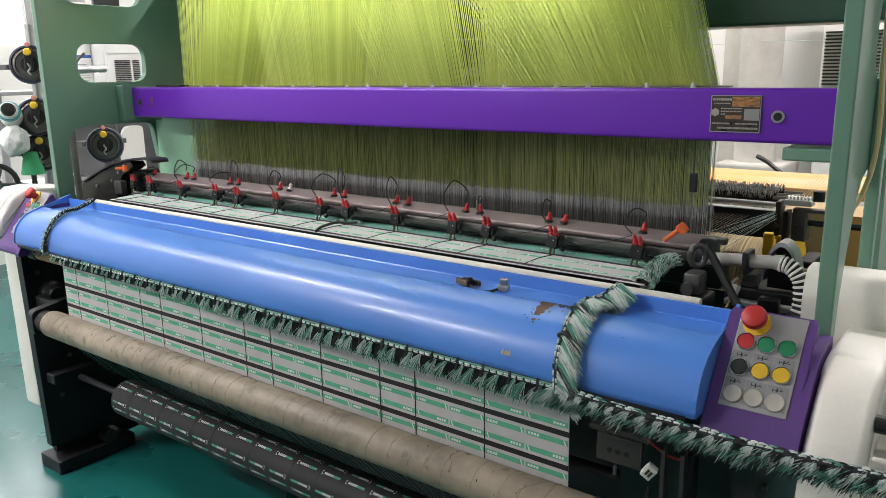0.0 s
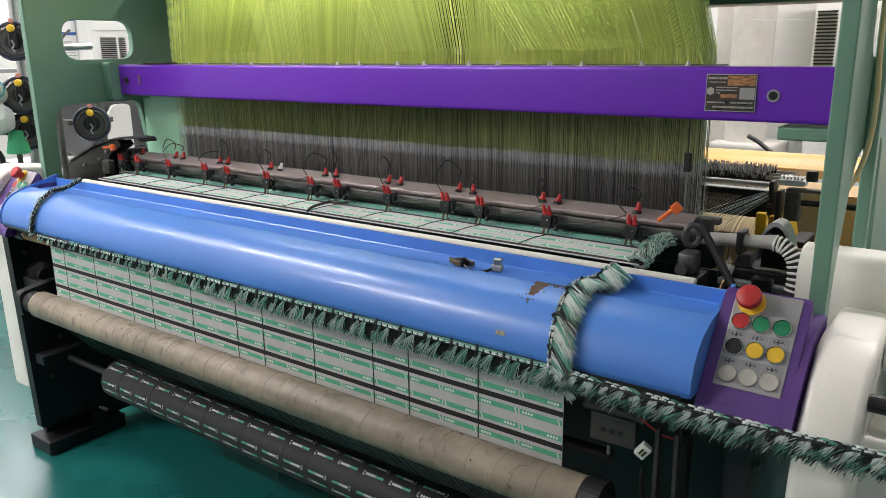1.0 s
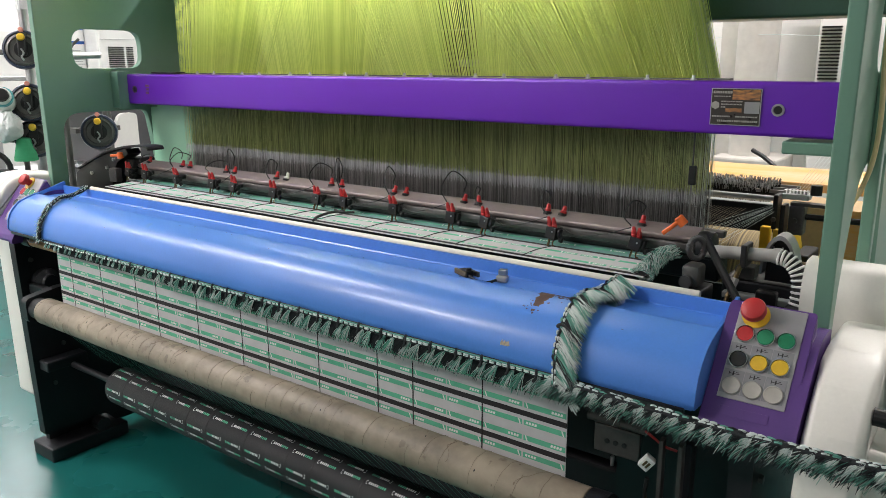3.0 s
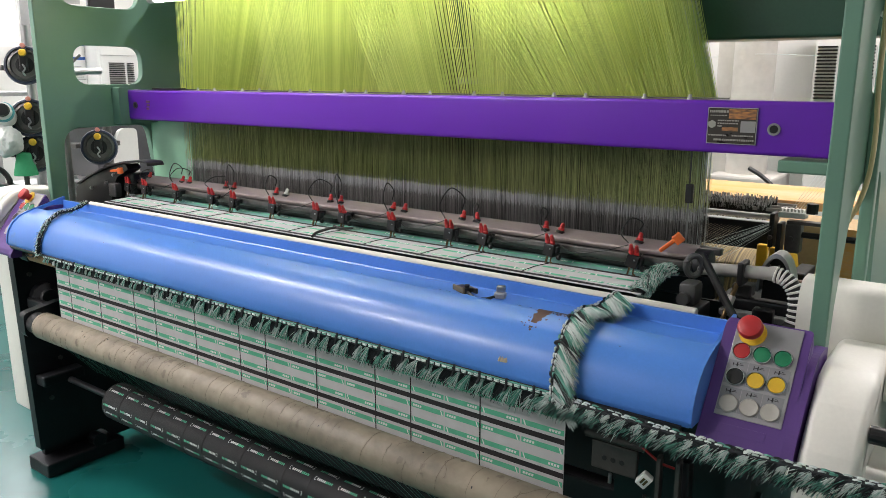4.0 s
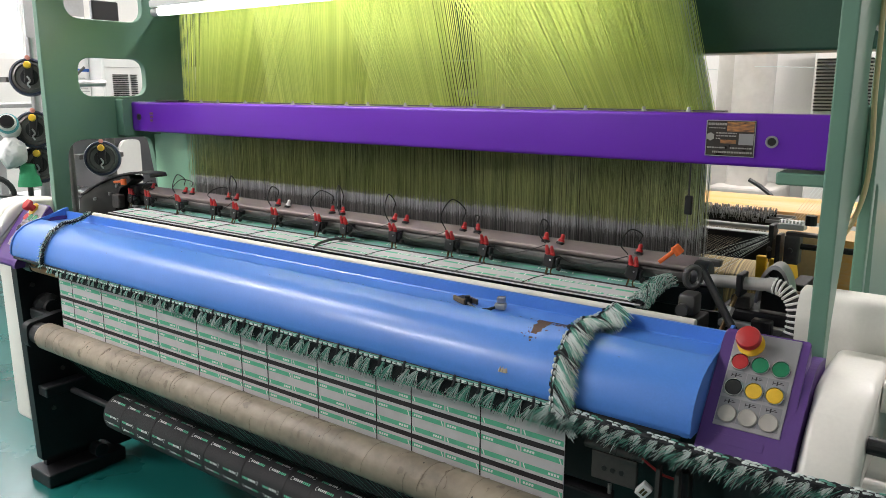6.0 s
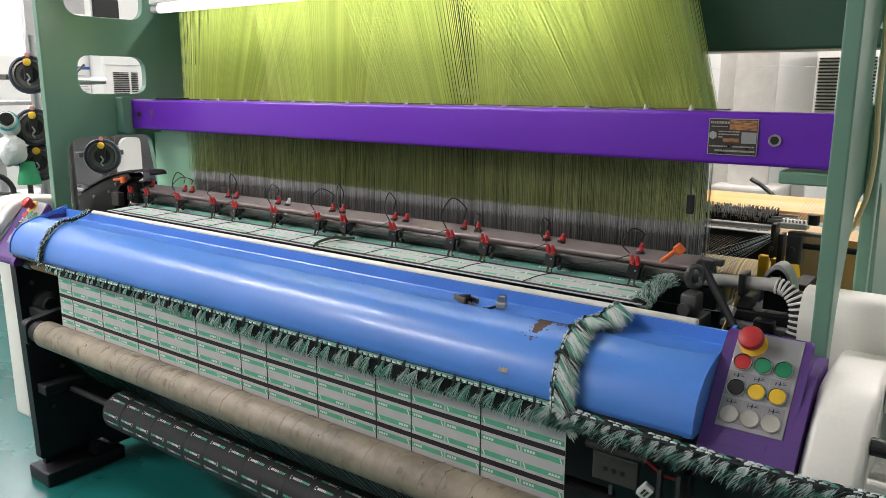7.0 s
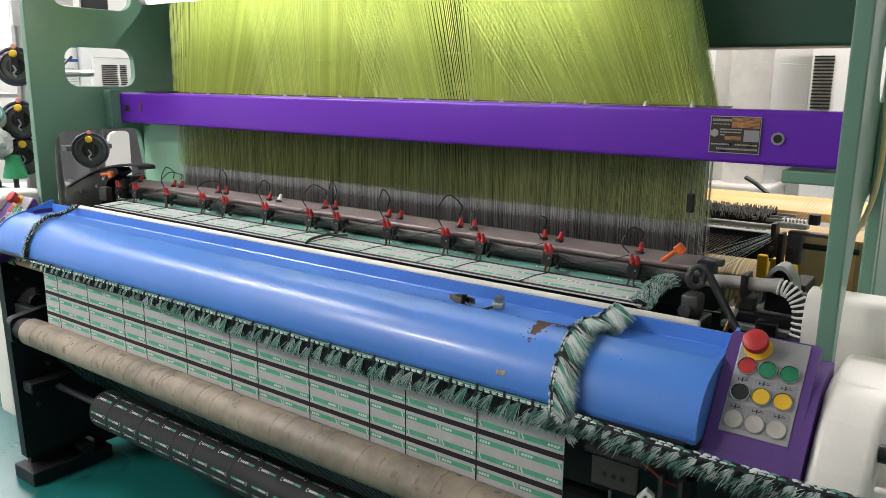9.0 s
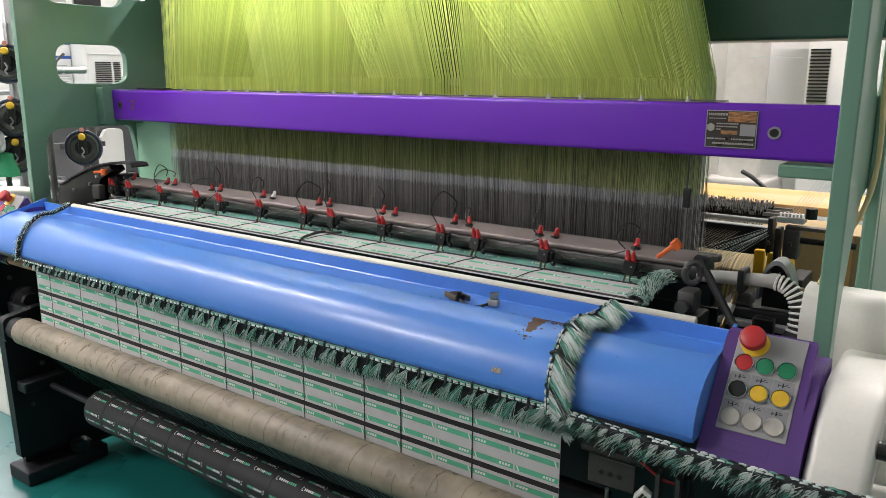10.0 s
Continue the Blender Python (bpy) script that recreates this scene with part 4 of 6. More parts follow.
def cutter():
    t = thing("thread_cutter", "black clamp with a red cap and brass cutting leg", "cutter", "thread cutters on the temple bar")
    part("clamp", box(-0.013, 0.015, -0.010, 0.006, -0.030, 0.0, 0.002), BLACKP, t)
    part("clamp_block", box(0.0155, 0.023, -0.006, 0.010, -0.020, -0.002, 0.003), BLACKP, t)
    part("knob", lathe([(0.0065, 0), (0.0065, 0.006), (0.003, 0.007)], 12, m=pose(0.0235, 0.001, -0.026, 0, 90, 0)), BLACKP, t, smooth=True)
    part("arm", box(-0.008, 0.008, 0.0065, 0.032, -0.018, -0.004, 0.002), BLACKP, t)
    part("leg", prism_x([(-0.008, -0.0305), (-0.003, -0.0305), (-0.006, -0.047), (-0.010, -0.047)], -0.002, 0.0015), BRASS, t, "brass cutting leg")
    part("leg", tube([(0.009, -0.003, -0.0295), (0.010, -0.006, -0.038), (0.013, -0.009, -0.042), (0.018, -0.010, -0.041)], 0.0017, 6, smooth_steps=4), BRASS, t)
    for k, (cx, lean) in enumerate(((-0.006, -16), (0.004, -10))):
        part("cap", lathe([(0.0062, 0), (0.0066, 0.007), (0.0052, 0.009), (0.0055, 0.014), (0.0042, 0.017), (0.0038, 0.023), (0.0018, 0.025)], 12, m=pose(cx, -0.003 + 0.003 * k, -0.002, 12, lean, 0)), RED, t, "red cap", smooth=True)
    part("screw", cyl((0.006, -0.0105, -0.010), (0.006, -0.012, -0.010), 0.002, 8), STEEL, t)
    return t


cut0 = cutter()
rc = random.Random(31)
for i, cx in enumerate(CAPX):
    m = pose(cx + 0.004, 0.272, 1.139 + rc.uniform(-0.002, 0.002), rc.uniform(-4, 4), rc.uniform(6, 16), rc.uniform(-12, 4))
    if i:
        copy_thing(cut0, m)
    else:
        cut0.matrix_basis = m
PLUGX = [1.632 + (v - 1.632) * 1.0188 for v in (-0.867, -0.672, -0.63, -0.435, -0.395, -0.193, -0.149, 0.042, 0.083, 0.278, 0.32, 0.512, 0.556, 0.753, 0.793, 0.987)]


def plug(material, name):
    t = thing("cable_plug", name + " cable plug set in the temple bar", "plug", "cable plugs on the temple bar")
    part("flange", lathe([(0.011, -0.004), (0.011, 0.001), (0.008, 0.003)], 14), BLACKP, t)
    part("body", lathe([(0.0078, 0.002), (0.0078, 0.008), (0.0055, 0.010), (0.005, 0.020), (0.002, 0.022)], 12), material, t, smooth=True)
    return t


pr_, pw_ = plug(RED, "red"), plug(TUBEW, "white")
first = True
for i, pxx in enumerate(PLUGX):
    m = pose(pxx, 0.331, 1.1545, -18, rc.uniform(-12, 12), 0)
    if i == 6:
        pw_.matrix_basis = m
    elif first:
        pr_.matrix_basis, first = m, False
    else:
        copy_thing(pr_, m)


def cable(pts, r=0.0016, label="thin black cable looped along the temple bar"):
    return tagged(mesh_ob("cable", tube(pts, r, 6), CABLE), label, "cable", "cables on the temple bar")


def loop(ci, pi, h, dy=0.0):
    """From a cutter's cap up in a loop to a plug."""
    a = Vector((CAPX[ci] - 0.010, 0.268, 1.163))
    b = Vector((PLUGX[pi], 0.330, 1.181))
    c = (a + b) / 2
    cable([a, a + Vector((-0.02, 0.005, h * 0.5)), c + Vector((-0.01, dy, h)), b + Vector((0.006, 0, h * 0.45)), b])


loop(2, 1, 0.05), loop(2, 2, 0.035), loop(4, 4, 0.065), loop(3, 3, 0.02), loop(5, 5, 0.045), loop(6, 7, 0.05), loop(7, 8, 0.07)
loop(8, 9, 0.06), loop(9, 11, 0.065), loop(10, 12, 0.03), loop(11, 13, 0.04), loop(12, 15, 0.04), loop(1, 0, 0.01)
for a, b in ((1, 2), (3, 4), (7, 8), (8, 9), (10, 11), (11, 12), (5, 6)):
    pa, pb2 = Vector((CAPX[a] + 0.012, 0.285, 1.135)), Vector((CAPX[b] - 0.012, 0.272, 1.158))
    cable([pa, pa.lerp(pb2, 0.3) + Vector((0, -0.012, -0.018)), pa.lerp(pb2, 0.7) + Vector((0, -0.014, -0.012)), pb2], 0.0013)
bx = thing("cable_tie", "black cable bundle tied over the cloth edge", "cable")
part("bundle", tube([(CAPX[7] + 0.008, 0.26, 1.10), (CAPX[7] + 0.01, 0.21, 1.105), (CAPX[7] + 0.005, 0.165, 1.10), (CAPX[7] + 0.012, 0.140, 1.094)], 0.004, 7), CABLE, bx)
part("tail", tube([(CAPX[7] - 0.005, 0.24, 1.106), (CAPX[7] + 0.03, 0.232, 1.104), (CAPX[7] + 0.06, 0.25, 1.105)], 0.0035, 7), CABLE, bx)


def clamp_lever(x, y, z, rz):
    t = thing("clamp_lever", "orange plastic clamping lever", "lever", "clamp levers")
    part("handle", prism_x(rounded([(-0.0075, -0.004), (-0.0075, 0.005), (0.0075, 0.005), (0.0075, -0.004)], 0.003, 3), -0.046, 0.0), ORANGE, t, smooth=True)
    part("hub", lathe([(0.0105, -0.012), (0.0105, 0.007), (0.008, 0.010), (0.007, 0.007)], 18), ORANGE, t, smooth=True)
    part("bolt", cyl((0, 0, 0.007), (0, 0, 0.012), 0.0055, 6), BLACKP, t)
    t.matrix_basis = pose(x, y, z, 0, -42 if x > 0 else -6, rz)
    return t


clamp_lever(1.074, 0.295, 1.182, 12)
clamp_lever(-0.955, 0.243, 1.186, 8)
sb = thing("bearing_bracket", "grey cast bearing bracket at the bar's end", "bracket")
CAST = mat("cast_grey", (0.10, 0.10, 0.10), 0.38, 0.4)
ring = [(0.016 * math.cos(a), 0.021 * math.sin(a), 0) for a in (2 * math.pi * k / 20 for k in range(21))]
m = Matrix.Translation((1.127, 0.25, 1.128)) @ pose(0, 0, 0.010, 90, 0, 35)
part("ring", tube([tuple(m @ Vector(p)) for p in ring], 0.0065, 10, smooth_steps=1), CAST, sb, smooth=True)
part("body", box(1.107, 1.143, 0.222, 0.272, 1.0605, 1.106, 0.008), CAST, sb, smooth=True)
part("lug", cyl((1.121, 0.222, 1.075), (1.121, 0.208, 1.075), 0.013, 16), CAST, sb, smooth=True)


part("base", box(1.11, 1.155, 0.20, 0.29, 0.98, 1.0595, 0.005), BLACK, sb)

# small tool and block lying in the cover's trough
sw = thing("sensor_switch", "small black clamp switch with a cable in the cover's trough", "switch")
part("body", box(-0.030, 0.004, -0.010, 0.010, 0.0, 0.014, 0.002), BLACKP, sw)
part("jaw", box(-0.034, 0.010, -0.016, -0.0105, 0.004, 0.016, 0.002), mat("olive_metal", (0.16, 0.12, 0.07), 0.5, 0.4), sw)
part("jaw", box(-0.012, 0.020, 0.0105, 0.016, 0.002, 0.014, 0.002), DSTEEL, sw)
part("knob", cyl((0.0, 0, 0.0145), (0.0, 0, 0.020), 0.006, 10), BLACKP, sw)
sw.matrix_basis = pose(0.715, 0.030, 1.0585, 0, 0, -22)
tagged(mesh_ob("cable", tube([(0.725, 0.018, 1.066), (0.75, 0.008, 1.062), (0.775, 0.012, 1.062), (0.785, 0.03, 1.064)], 0.003, 6), CABLE), "short black cable in the cover's trough", "cable")
blk = thing("steel_block", "small bright steel block in the cover's trough", "block")
part("block", box(-0.012, 0.012, -0.010, 0.012, 0.0, 0.013, 0.003), GREYP, blk)
part("cap", box(-0.008, 0.010, -0.004, 0.012, 0.0135, 0.026, 0.002), STEEL, blk)
blk.matrix_basis = pose(0.790, 0.045, 1.058, 0, 0, 20)

# ---- harness, lifted in two sets ----
HY0, HY1 = 0.515, 0.629
ROWS, COLS = 15, 92
HL, HR, HTOP, HBASE = -0.86, 0.50, 3.38, 1.45
REP = [-0.955 + 0.4975 * k for k in range(5)]
BAND = 1.17


def harness(name, seed, parity):
    """Every second cord of a regular grid of columns and rows."""
    r = random.Random(seed)
    t = thing(name, "lime green jacquard harness cords with grey steel heddles", "harness", "harness sets", kind="stuff")
    for k in range(4):
        cv, dv_, sv, hv = [], [], [], []
        for j in range(ROWS):
            y = HY0 + (HY1 - HY0) * (j + 0.5) / ROWS
            for i in range(COLS):
                if (i + j) % 2 != parity:
                    continue
                u = (i + 0.5) / COLS
                x = REP[k] + (REP[k + 1] - REP[k]) * u + r.gauss(0, 0.0006)
                yy = y + r.gauss(0, 0.0006)
                ytop = 0.45 + 0.34 * (j + 0.5) / ROWS
                xt = HL + (HR - HL) * u
                zb = BAND + r.gauss(0, 0.0022)
                xd, yd = x + r.gauss(0, 0.0012), yy + r.gauss(0, 0.0012)
                cv.append([Vector((x, yy, HBASE - 0.05)), Vector((x, yy, HBASE)), Vector((xt, ytop, HTOP))])
                dv_.append([Vector((xd, yd, zb + 0.012)), Vector((x, yy, HBASE - 0.0501))])
                sv.append([Vector((xd, yd, zb + 0.0119)), Vector((xd, yd, zb - 0.018))])
                hv.append([Vector((xd, yd, zb - 0.0181)), Vector((xd + r.uniform(-0.001, 0.001), yd, 0.99))])
        V, F = strands(cv, 0.0009)
        raw("cord_fan", V, F, CORD, t, "lime green cords")
        V, F = strands(dv_, 0.00045)
        raw("cord_drop", V, F, DROP, t, "thin olive green drop cords with shade in their colour")
        V, F = strands(sv, 0.0008)
        raw("heddle_top", V, F, SLEEVE, t, "pale grey heddle tops")
        V, F = strands(hv, 0.0006)
        raw("heddle_wire", V, F, HEDDLE, t, "dark steel heddle wires")
    return t


set_a = harness("harness_set", 41, 0)
set_b = harness("harness_set", 42, 1)
cbd = thing("comber_board", "dark drilled comber board behind the crossbar", "board")
part("board", box(-0.985, 1.07, 0.505, 0.690, 1.388, 1.402, 0.002), BLACKP, cbd)
# added black sheet: gives the gaps between heddles a dark ground
part("gap_shade_sheet", box(-0.93, 0.985, 0.7145, 0.718, 0.98, 1.369), BLACKP, cbd, "black sheet that darkens the gaps between the heddles")
part("rail", box(-1.2325, 1.3785, 0.6905, 0.7135, 1.37, 1.42, 0.003), DGREEN, cbd)
# pale edge cords at the harness ends
ev = []
r = random.Random(8)
for k in range(14):
    x = (1.030 if k % 2 else -0.957) + r.uniform(-0.006, 0.006)
    y = r.uniform(HY0, HY1)
    ev.append([Vector((x, y, 1.0)), Vector((x, y, HBASE)), Vector((HR if k % 2 else HL, y + 0.05, HTOP))])
V, F = strands(ev, 0.0008)
tagged(raw("edge_cords", V, F, YARN_W), "pale edge cords at the harness ends", "cord", kind="stuff")
sel = thing("selvedge_heddle", "black selvedge heddle block with chrome tip", "heddle")
part("block", box(1.012, 1.030, 0.500, 0.512, 1.225, 1.27, 0.003), BLACKP, sel)
part("wire", cyl((1.02, 0.506, 1.2705), (1.02, 0.506, 1.36), 0.002, 6), DSTEEL, sel)
part("wire", cyl((1.02, 0.506, 1.02), (1.02, 0.506, 1.2245), 0.002, 6), STEEL, sel)
reed = thing("reed", "dark steel reed and batten behind the temple bar", "reed")
part("batten", box(-1.0, 1.12, 0.43, 0.50, 1.02, 1.085, 0.006), BLACK, reed)
part("reed_cap", box(-1.0, 1.12, 0.455, 0.475, 1.118, 1.135, 0.004), DSTEEL, reed)
V, F = strands([[Vector((-0.98 + 2.08 * k / 400, 0.465, 1.085)), Vector((-0.98 + 2.08 * k / 400, 0.465, 1.119))] for k in range(400)], 0.0008)
tagged(raw("reed_dents", V, F, DSTEEL, reed), kind="stuff")
# ---- selvedge ropes and fringe ----
def fringed_rope(name, label, path, core_r, length, step, hang, seed, spread=0.5, per=9):
    """A cord of yarn with tufts that hang off it; hang(t) gives the way the tufts lean."""
    r = random.Random(seed)
    t = thing(name, label, "yarn rope")
    P = spline(path, 10)
    part("core", tube([tuple(p) for p in P[::3]], core_r * 0.85, 8, smooth_steps=3), YARN_K, t)
    lens = [0.0]
    for a, b in zip(P, P[1:]):
        lens.append(lens[-1] + (b - a).length)
    groups = {0: [], 1: [], 2: []}
    wraps = []

    def place(s):
        for i in range(len(P) - 1):
            if lens[i + 1] >= s:
                f = (s - lens[i]) / (lens[i + 1] - lens[i] + 1e-9)
                return P[i].lerp(P[i + 1], f), (P[i + 1] - P[i]).normalized()
        return P[-1], (P[-1] - P[-2]).normalized()

    s = 0.0
    k = 0
    while s < lens[-1]:
        p, d = place(s)
        h = hang(s / lens[-1])
        col = r.choice((0, 0, 0, 1, 1, 2))
        for j in range(per):
            q = p + Vector((r.gauss(0, 1), r.gauss(0, 1), r.gauss(0, 1))) * core_r * 0.6
            w = (h + d * r.gauss(0.0, spread * 0.5) + Vector((r.gauss(0, 1), r.gauss(0, 1), r.gauss(0, 1))) * spread * 0.28).normalized()
            L = length * r.uniform(0.55, 1.1)
            bend = Vector((0, 0, -1)) * L * 0.18
            c = col if r.random() < 0.75 else r.choice((0, 1, 2))
            groups[c].append([q, q + w * L * 0.5, q + w * L + bend])
        # short wrapping stitches round the core
        side = d.cross(Vector((0, 0, 1)))
        side = side.normalized() if side.length > 0.05 else Vector((0, -1, 0))
        up = side.cross(d)
        for j in range(4):
            a = r.uniform(-0.6, 2.6)
            o = (math.cos(a) * side + math.sin(a) * up) * core_r
            o2 = (math.cos(a + 0.5) * side + math.sin(a + 0.5) * up) * core_r * 1.08
            (wraps if r.random() < 0.6 else groups[r.choice((1, 2))]).append([p + o, p + (o + o2) * 0.54 + d * min(step, 0.005) * 0.7, p + o2 + d * min(step, 0.005) * 1.5])
        s += step * r.uniform(0.6, 1.4)
        k += 1
    for c, (m, nm) in enumerate(((YARN_W, "white_yarn"), (YARN_G, "green_yarn"), (YARN_K, "black_yarn"))):
        V, F = strands(groups[c], 0.0007)
        tagged(raw(nm, V, F, m, t), kind="stuff")
    V, F = strands(wraps, max(0.0012, core_r * 0.11))
    tagged(raw("white_stitching", V, F, YARN_W, t), kind="stuff")
    return t


def tuft(r, root, along, lean, length, n, half, splay, sag=0.25):
    """One brush of yarn ends: thin at its root, fanned at its tip."""
    out = []
    for _ in range(n):
        f = r.uniform(-1, 1)
        q = root + along * f * half + Vector((r.gauss(0, 1), r.gauss(0, 1), r.gauss(0, 1))) * 0.0008
        w = (lean + along * (f * splay * 0.7 + r.gauss(0, splay * 0.4)) + Vector((r.gauss(0, 1), r.gauss(0, 1), r.gauss(0, 1))) * splay * 0.25).normalized()
        L = length * r.uniform(0.65, 1.1)
        out.append([q, q + w * L * 0.4 - Vector((0, 0, 0.1 * sag * L)), q + w * L * 0.75 - Vector((0, 0, 0.5 * sag * L)), q + w * L - Vector((0, 0, sag * L))])
    return out


def yarn_groups(t, groups, radius):
    for c, (m, nm) in enumerate(((YARN_W, "white_yarn"), (YARN_G, "green_yarn"), (YARN_K, "black_yarn"))):
        V, F = strands(groups[c], radius)
        tagged(raw(nm, V, F, m, t), kind="stuff")


FRY = -0.100
# fringe along the cloth under the cover's edge: two tufts between each pair of black loops
fr = thing("selvedge_fringe", "white and green selvedge fringe tied with black thread", "yarn fringe")
r = random.Random(17)
grp = {0: [], 1: [], 2: []}
AX = Vector((1, 0, 0))
x = FX0 + 0.01
while x < FX1 + 0.02:
    fade = min(1.0, max(0.40, (x + 0.95) / 1.15))
    L = 0.036 * fade
    down = Vector((-0.62 + r.gauss(0, 0.08), -0.10, -0.72))
    for off, c in ((0.010, 0), (0.034, 1), (0.018, 2), (0.046, 2), (0.058, 2)):
        root = Vector((x + off + r.uniform(-0.003, 0.003), FRY - 0.012 + (0.004 if c == 2 else -0.002), 0.943))
        if c == 2:
            grp[2] += tuft(r, root, AX, down, L * 0.95, 75, 0.010, 0.35)
        else:
            main = tuft(r, root, AX, down, L, 40, 0.0028, 0.36)
            for q in main:
                grp[c if r.random() < 0.6 else 1 - c].append(q)
    # stitched white dashes over the cord
    for d in (0.004, 0.020, 0.036, 0.050):
        a = Vector((x + d, FRY - 0.0165, 0.9475))
        for k in range(5):
            grp[0 if r.random() < 0.75 else 1].append([a + Vector((0, 0, 0.0012 * k)), a + Vector((0.007, -0.0008, 0.0012 * k)), a + Vector((0.012, 0, 0.0012 * k))])
    if x > FX0 + 0.1:
        lp = [(x, FRY - 0.012, 0.956), (x + 0.004, FRY - 0.019, 0.950), (x + 0.003, FRY - 0.020, 0.940), (x - 0.004, FRY - 0.016, 0.933)]
        part("knot", tube(lp, 0.0030, 6, smooth_steps=4), YARN_K, fr, smooth=True)
    x += 0.0625 * r.uniform(0.92, 1.08)
yarn_groups(fr, grp, 0.00065)
part("tie_line", tube([(FX0, FRY - 0.006, 0.948), (0.0, FRY - 0.008, 0.946), (FX1 + 0.02, FRY - 0.008, 0.947)], 0.0070, 8), YARN_K, fr)
part("green_line", tube([(FX0 + 0.2, FRY - 0.0125, 0.9535), (0.2, FRY - 0.0135, 0.9525), (FX1 + 0.02, FRY - 0.0135, 0.953)], 0.0018, 6), YARN_G, fr)


def ribbon_rope(name, label, path, width, pitch, lean, length, seed, count, layers, splay):
    """A stitched band of yarn along a path, with tufts combed off one side; lean(d, side) gives their way."""
    r = random.Random(seed)
    t = thing(name, label, "yarn rope")
    P = spline(path, 12)
    lens = [0.0]
    for a, b in zip(P, P[1:]):
        lens.append(lens[-1] + (b - a).length)

    def place(s):
        for i in range(len(P) - 1):
            if lens[i + 1] >= s:
                f = (s - lens[i]) / (lens[i + 1] - lens[i] + 1e-9)
                return P[i].lerp(P[i + 1], f), (P[i + 1] - P[i]).normalized()
        return P[-1], (P[-1] - P[-2]).normalized()

    part("core", tube([tuple(p) for p in P[::3]], width * 0.55, 8, smooth_steps=3), YARN_K, t)
    grp, heavy = {0: [], 1: [], 2: []}, {0: [], 1: [], 2: []}
    s, k = 0.0, 0
    while s < lens[-1]:
        p, d = place(s)
        side, out = lean(d)
        for lay in range(layers):
            if layers == 1:
                c, L, root, way, half, n = (1, 0, 0, 1, 2, 0)[k % 6], length, p + out * width * 0.45 + side * width * 0.15, side + d * 0.75, pitch * 0.42, count
            else:
                c = ((2, 2), (0, 1), (0, 2))[lay][k % 2] if lay != 1 else (1, 0, 1)[k % 3]
                L = length * (0.95, 1.0, 0.55)[lay] * r.uniform(0.85, 1.1)
                root = p + out * width * (0.0, 0.2, 0.45)[lay] + side * width * (0.2, 0.45, 0.3)[lay] + d * pitch * (0.5, 0.0, 0.3)[lay]
                way, half, n = side + d * (0.0, -0.25, 0.1)[lay], pitch * (0.5, 0.16, 0.22)[lay], count * (2, 1, 1)[lay]
            for q in tuft(r, root, d, way.normalized(), L, n, half, splay, 0.12):
                grp[c if r.random() < 0.82 else r.choice((0, 1, 2))].append(q)
        # chunky stitches along the spine
        for row, off in enumerate((-0.35, 0.05)):
            c = (0, 0, 1, 0, 2)[(k * 2 + row * 3) % 5]
            o = p + out * width * 0.60 + side * width * off
            for q in range(9):
                j = Vector((r.gauss(0, 1), r.gauss(0, 1), r.gauss(0, 1))) * 0.0007
                heavy[c].append([o + j - d * pitch * 0.34, o + j + out * 0.0016, o + j + d * pitch * 0.34])
        s += pitch * r.uniform(0.85, 1.15)
        k += 1
    yarn_groups(t, grp, 0.0006)
    for c, (m, nm) in enumerate(((YARN_W, "white_stitching"), (YARN_G, "green_stitching"), (YARN_K, "black_stitching"))):
        if heavy[c]:
            V, F = strands(heavy[c], 0.0008)
            tagged(raw(nm, V, F, m, t), kind="stuff")
    return t


# rope over the cover beside the console: flattened bundle of twisted strands
def bundle(name, label, path, half_w, half_h, count, seglen, seed, ends=0.25, twist=0.6):
    r = random.Random(seed)
    t = thing(name, label, "yarn rope")
    P = spline(path, 10)
    part("core", tube([tuple(p) for p in P[::3]], half_h * 0.9, 8, smooth_steps=3), YARN_K, t)
    groups = {0: [], 1: [], 2: []}
    n = len(P)
    for c in range(count):
        i0 = r.uniform(0, n - 1)
        col = (0, 1, 0, 0, 1, 2)[int((i0 * 0.55 + r.random() * 1.6)) % 6]
        a = r.uniform(0, 2 * math.pi)
        k = 0
        S = []
        steps = 5
        for j in range(steps):
            f = min(n - 1.001, i0 + seglen * j / (steps - 1))
            i = int(f)
            p = P[i].lerp(P[i + 1], f - i)
            d = (P[i + 1] - P[i]).normalized()
            side = d.cross(Vector((0, -0.5, 0.85)))
            side = side.normalized() if side.length > 0.05 else Vector((1, 0, 0))
            nrm = side.cross(d)
            aa = a + twist * j / (steps - 1)
            flare = 1.0 + (0.35 if j == steps - 1 and r.random() < ends else 0)
            S.append(p + side * math.cos(aa) * half_w * flare + nrm * math.sin(aa) * half_h * flare + Vector((r.gauss(0, 1), r.gauss(0, 1), r.gauss(0, 1))) * 0.0005)
        groups[col].append(S)
    for c, (m, nm) in enumerate(((YARN_W, "white_yarn"), (YARN_G, "green_yarn"), (YARN_K, "black_yarn"))):
        V, F = strands(groups[c], 0.00065)
        tagged(raw(nm, V, F, m, t), kind="stuff")
    return t


def over_cover(d):
    out = d.cross(Vector((1, 0, 0)))
    out = -out if out.z < 0 and out.y > 0 else out
    return Vector((1, 0, 0)), (out if out.z > 0 or out.y < 0 else -out).normalized()


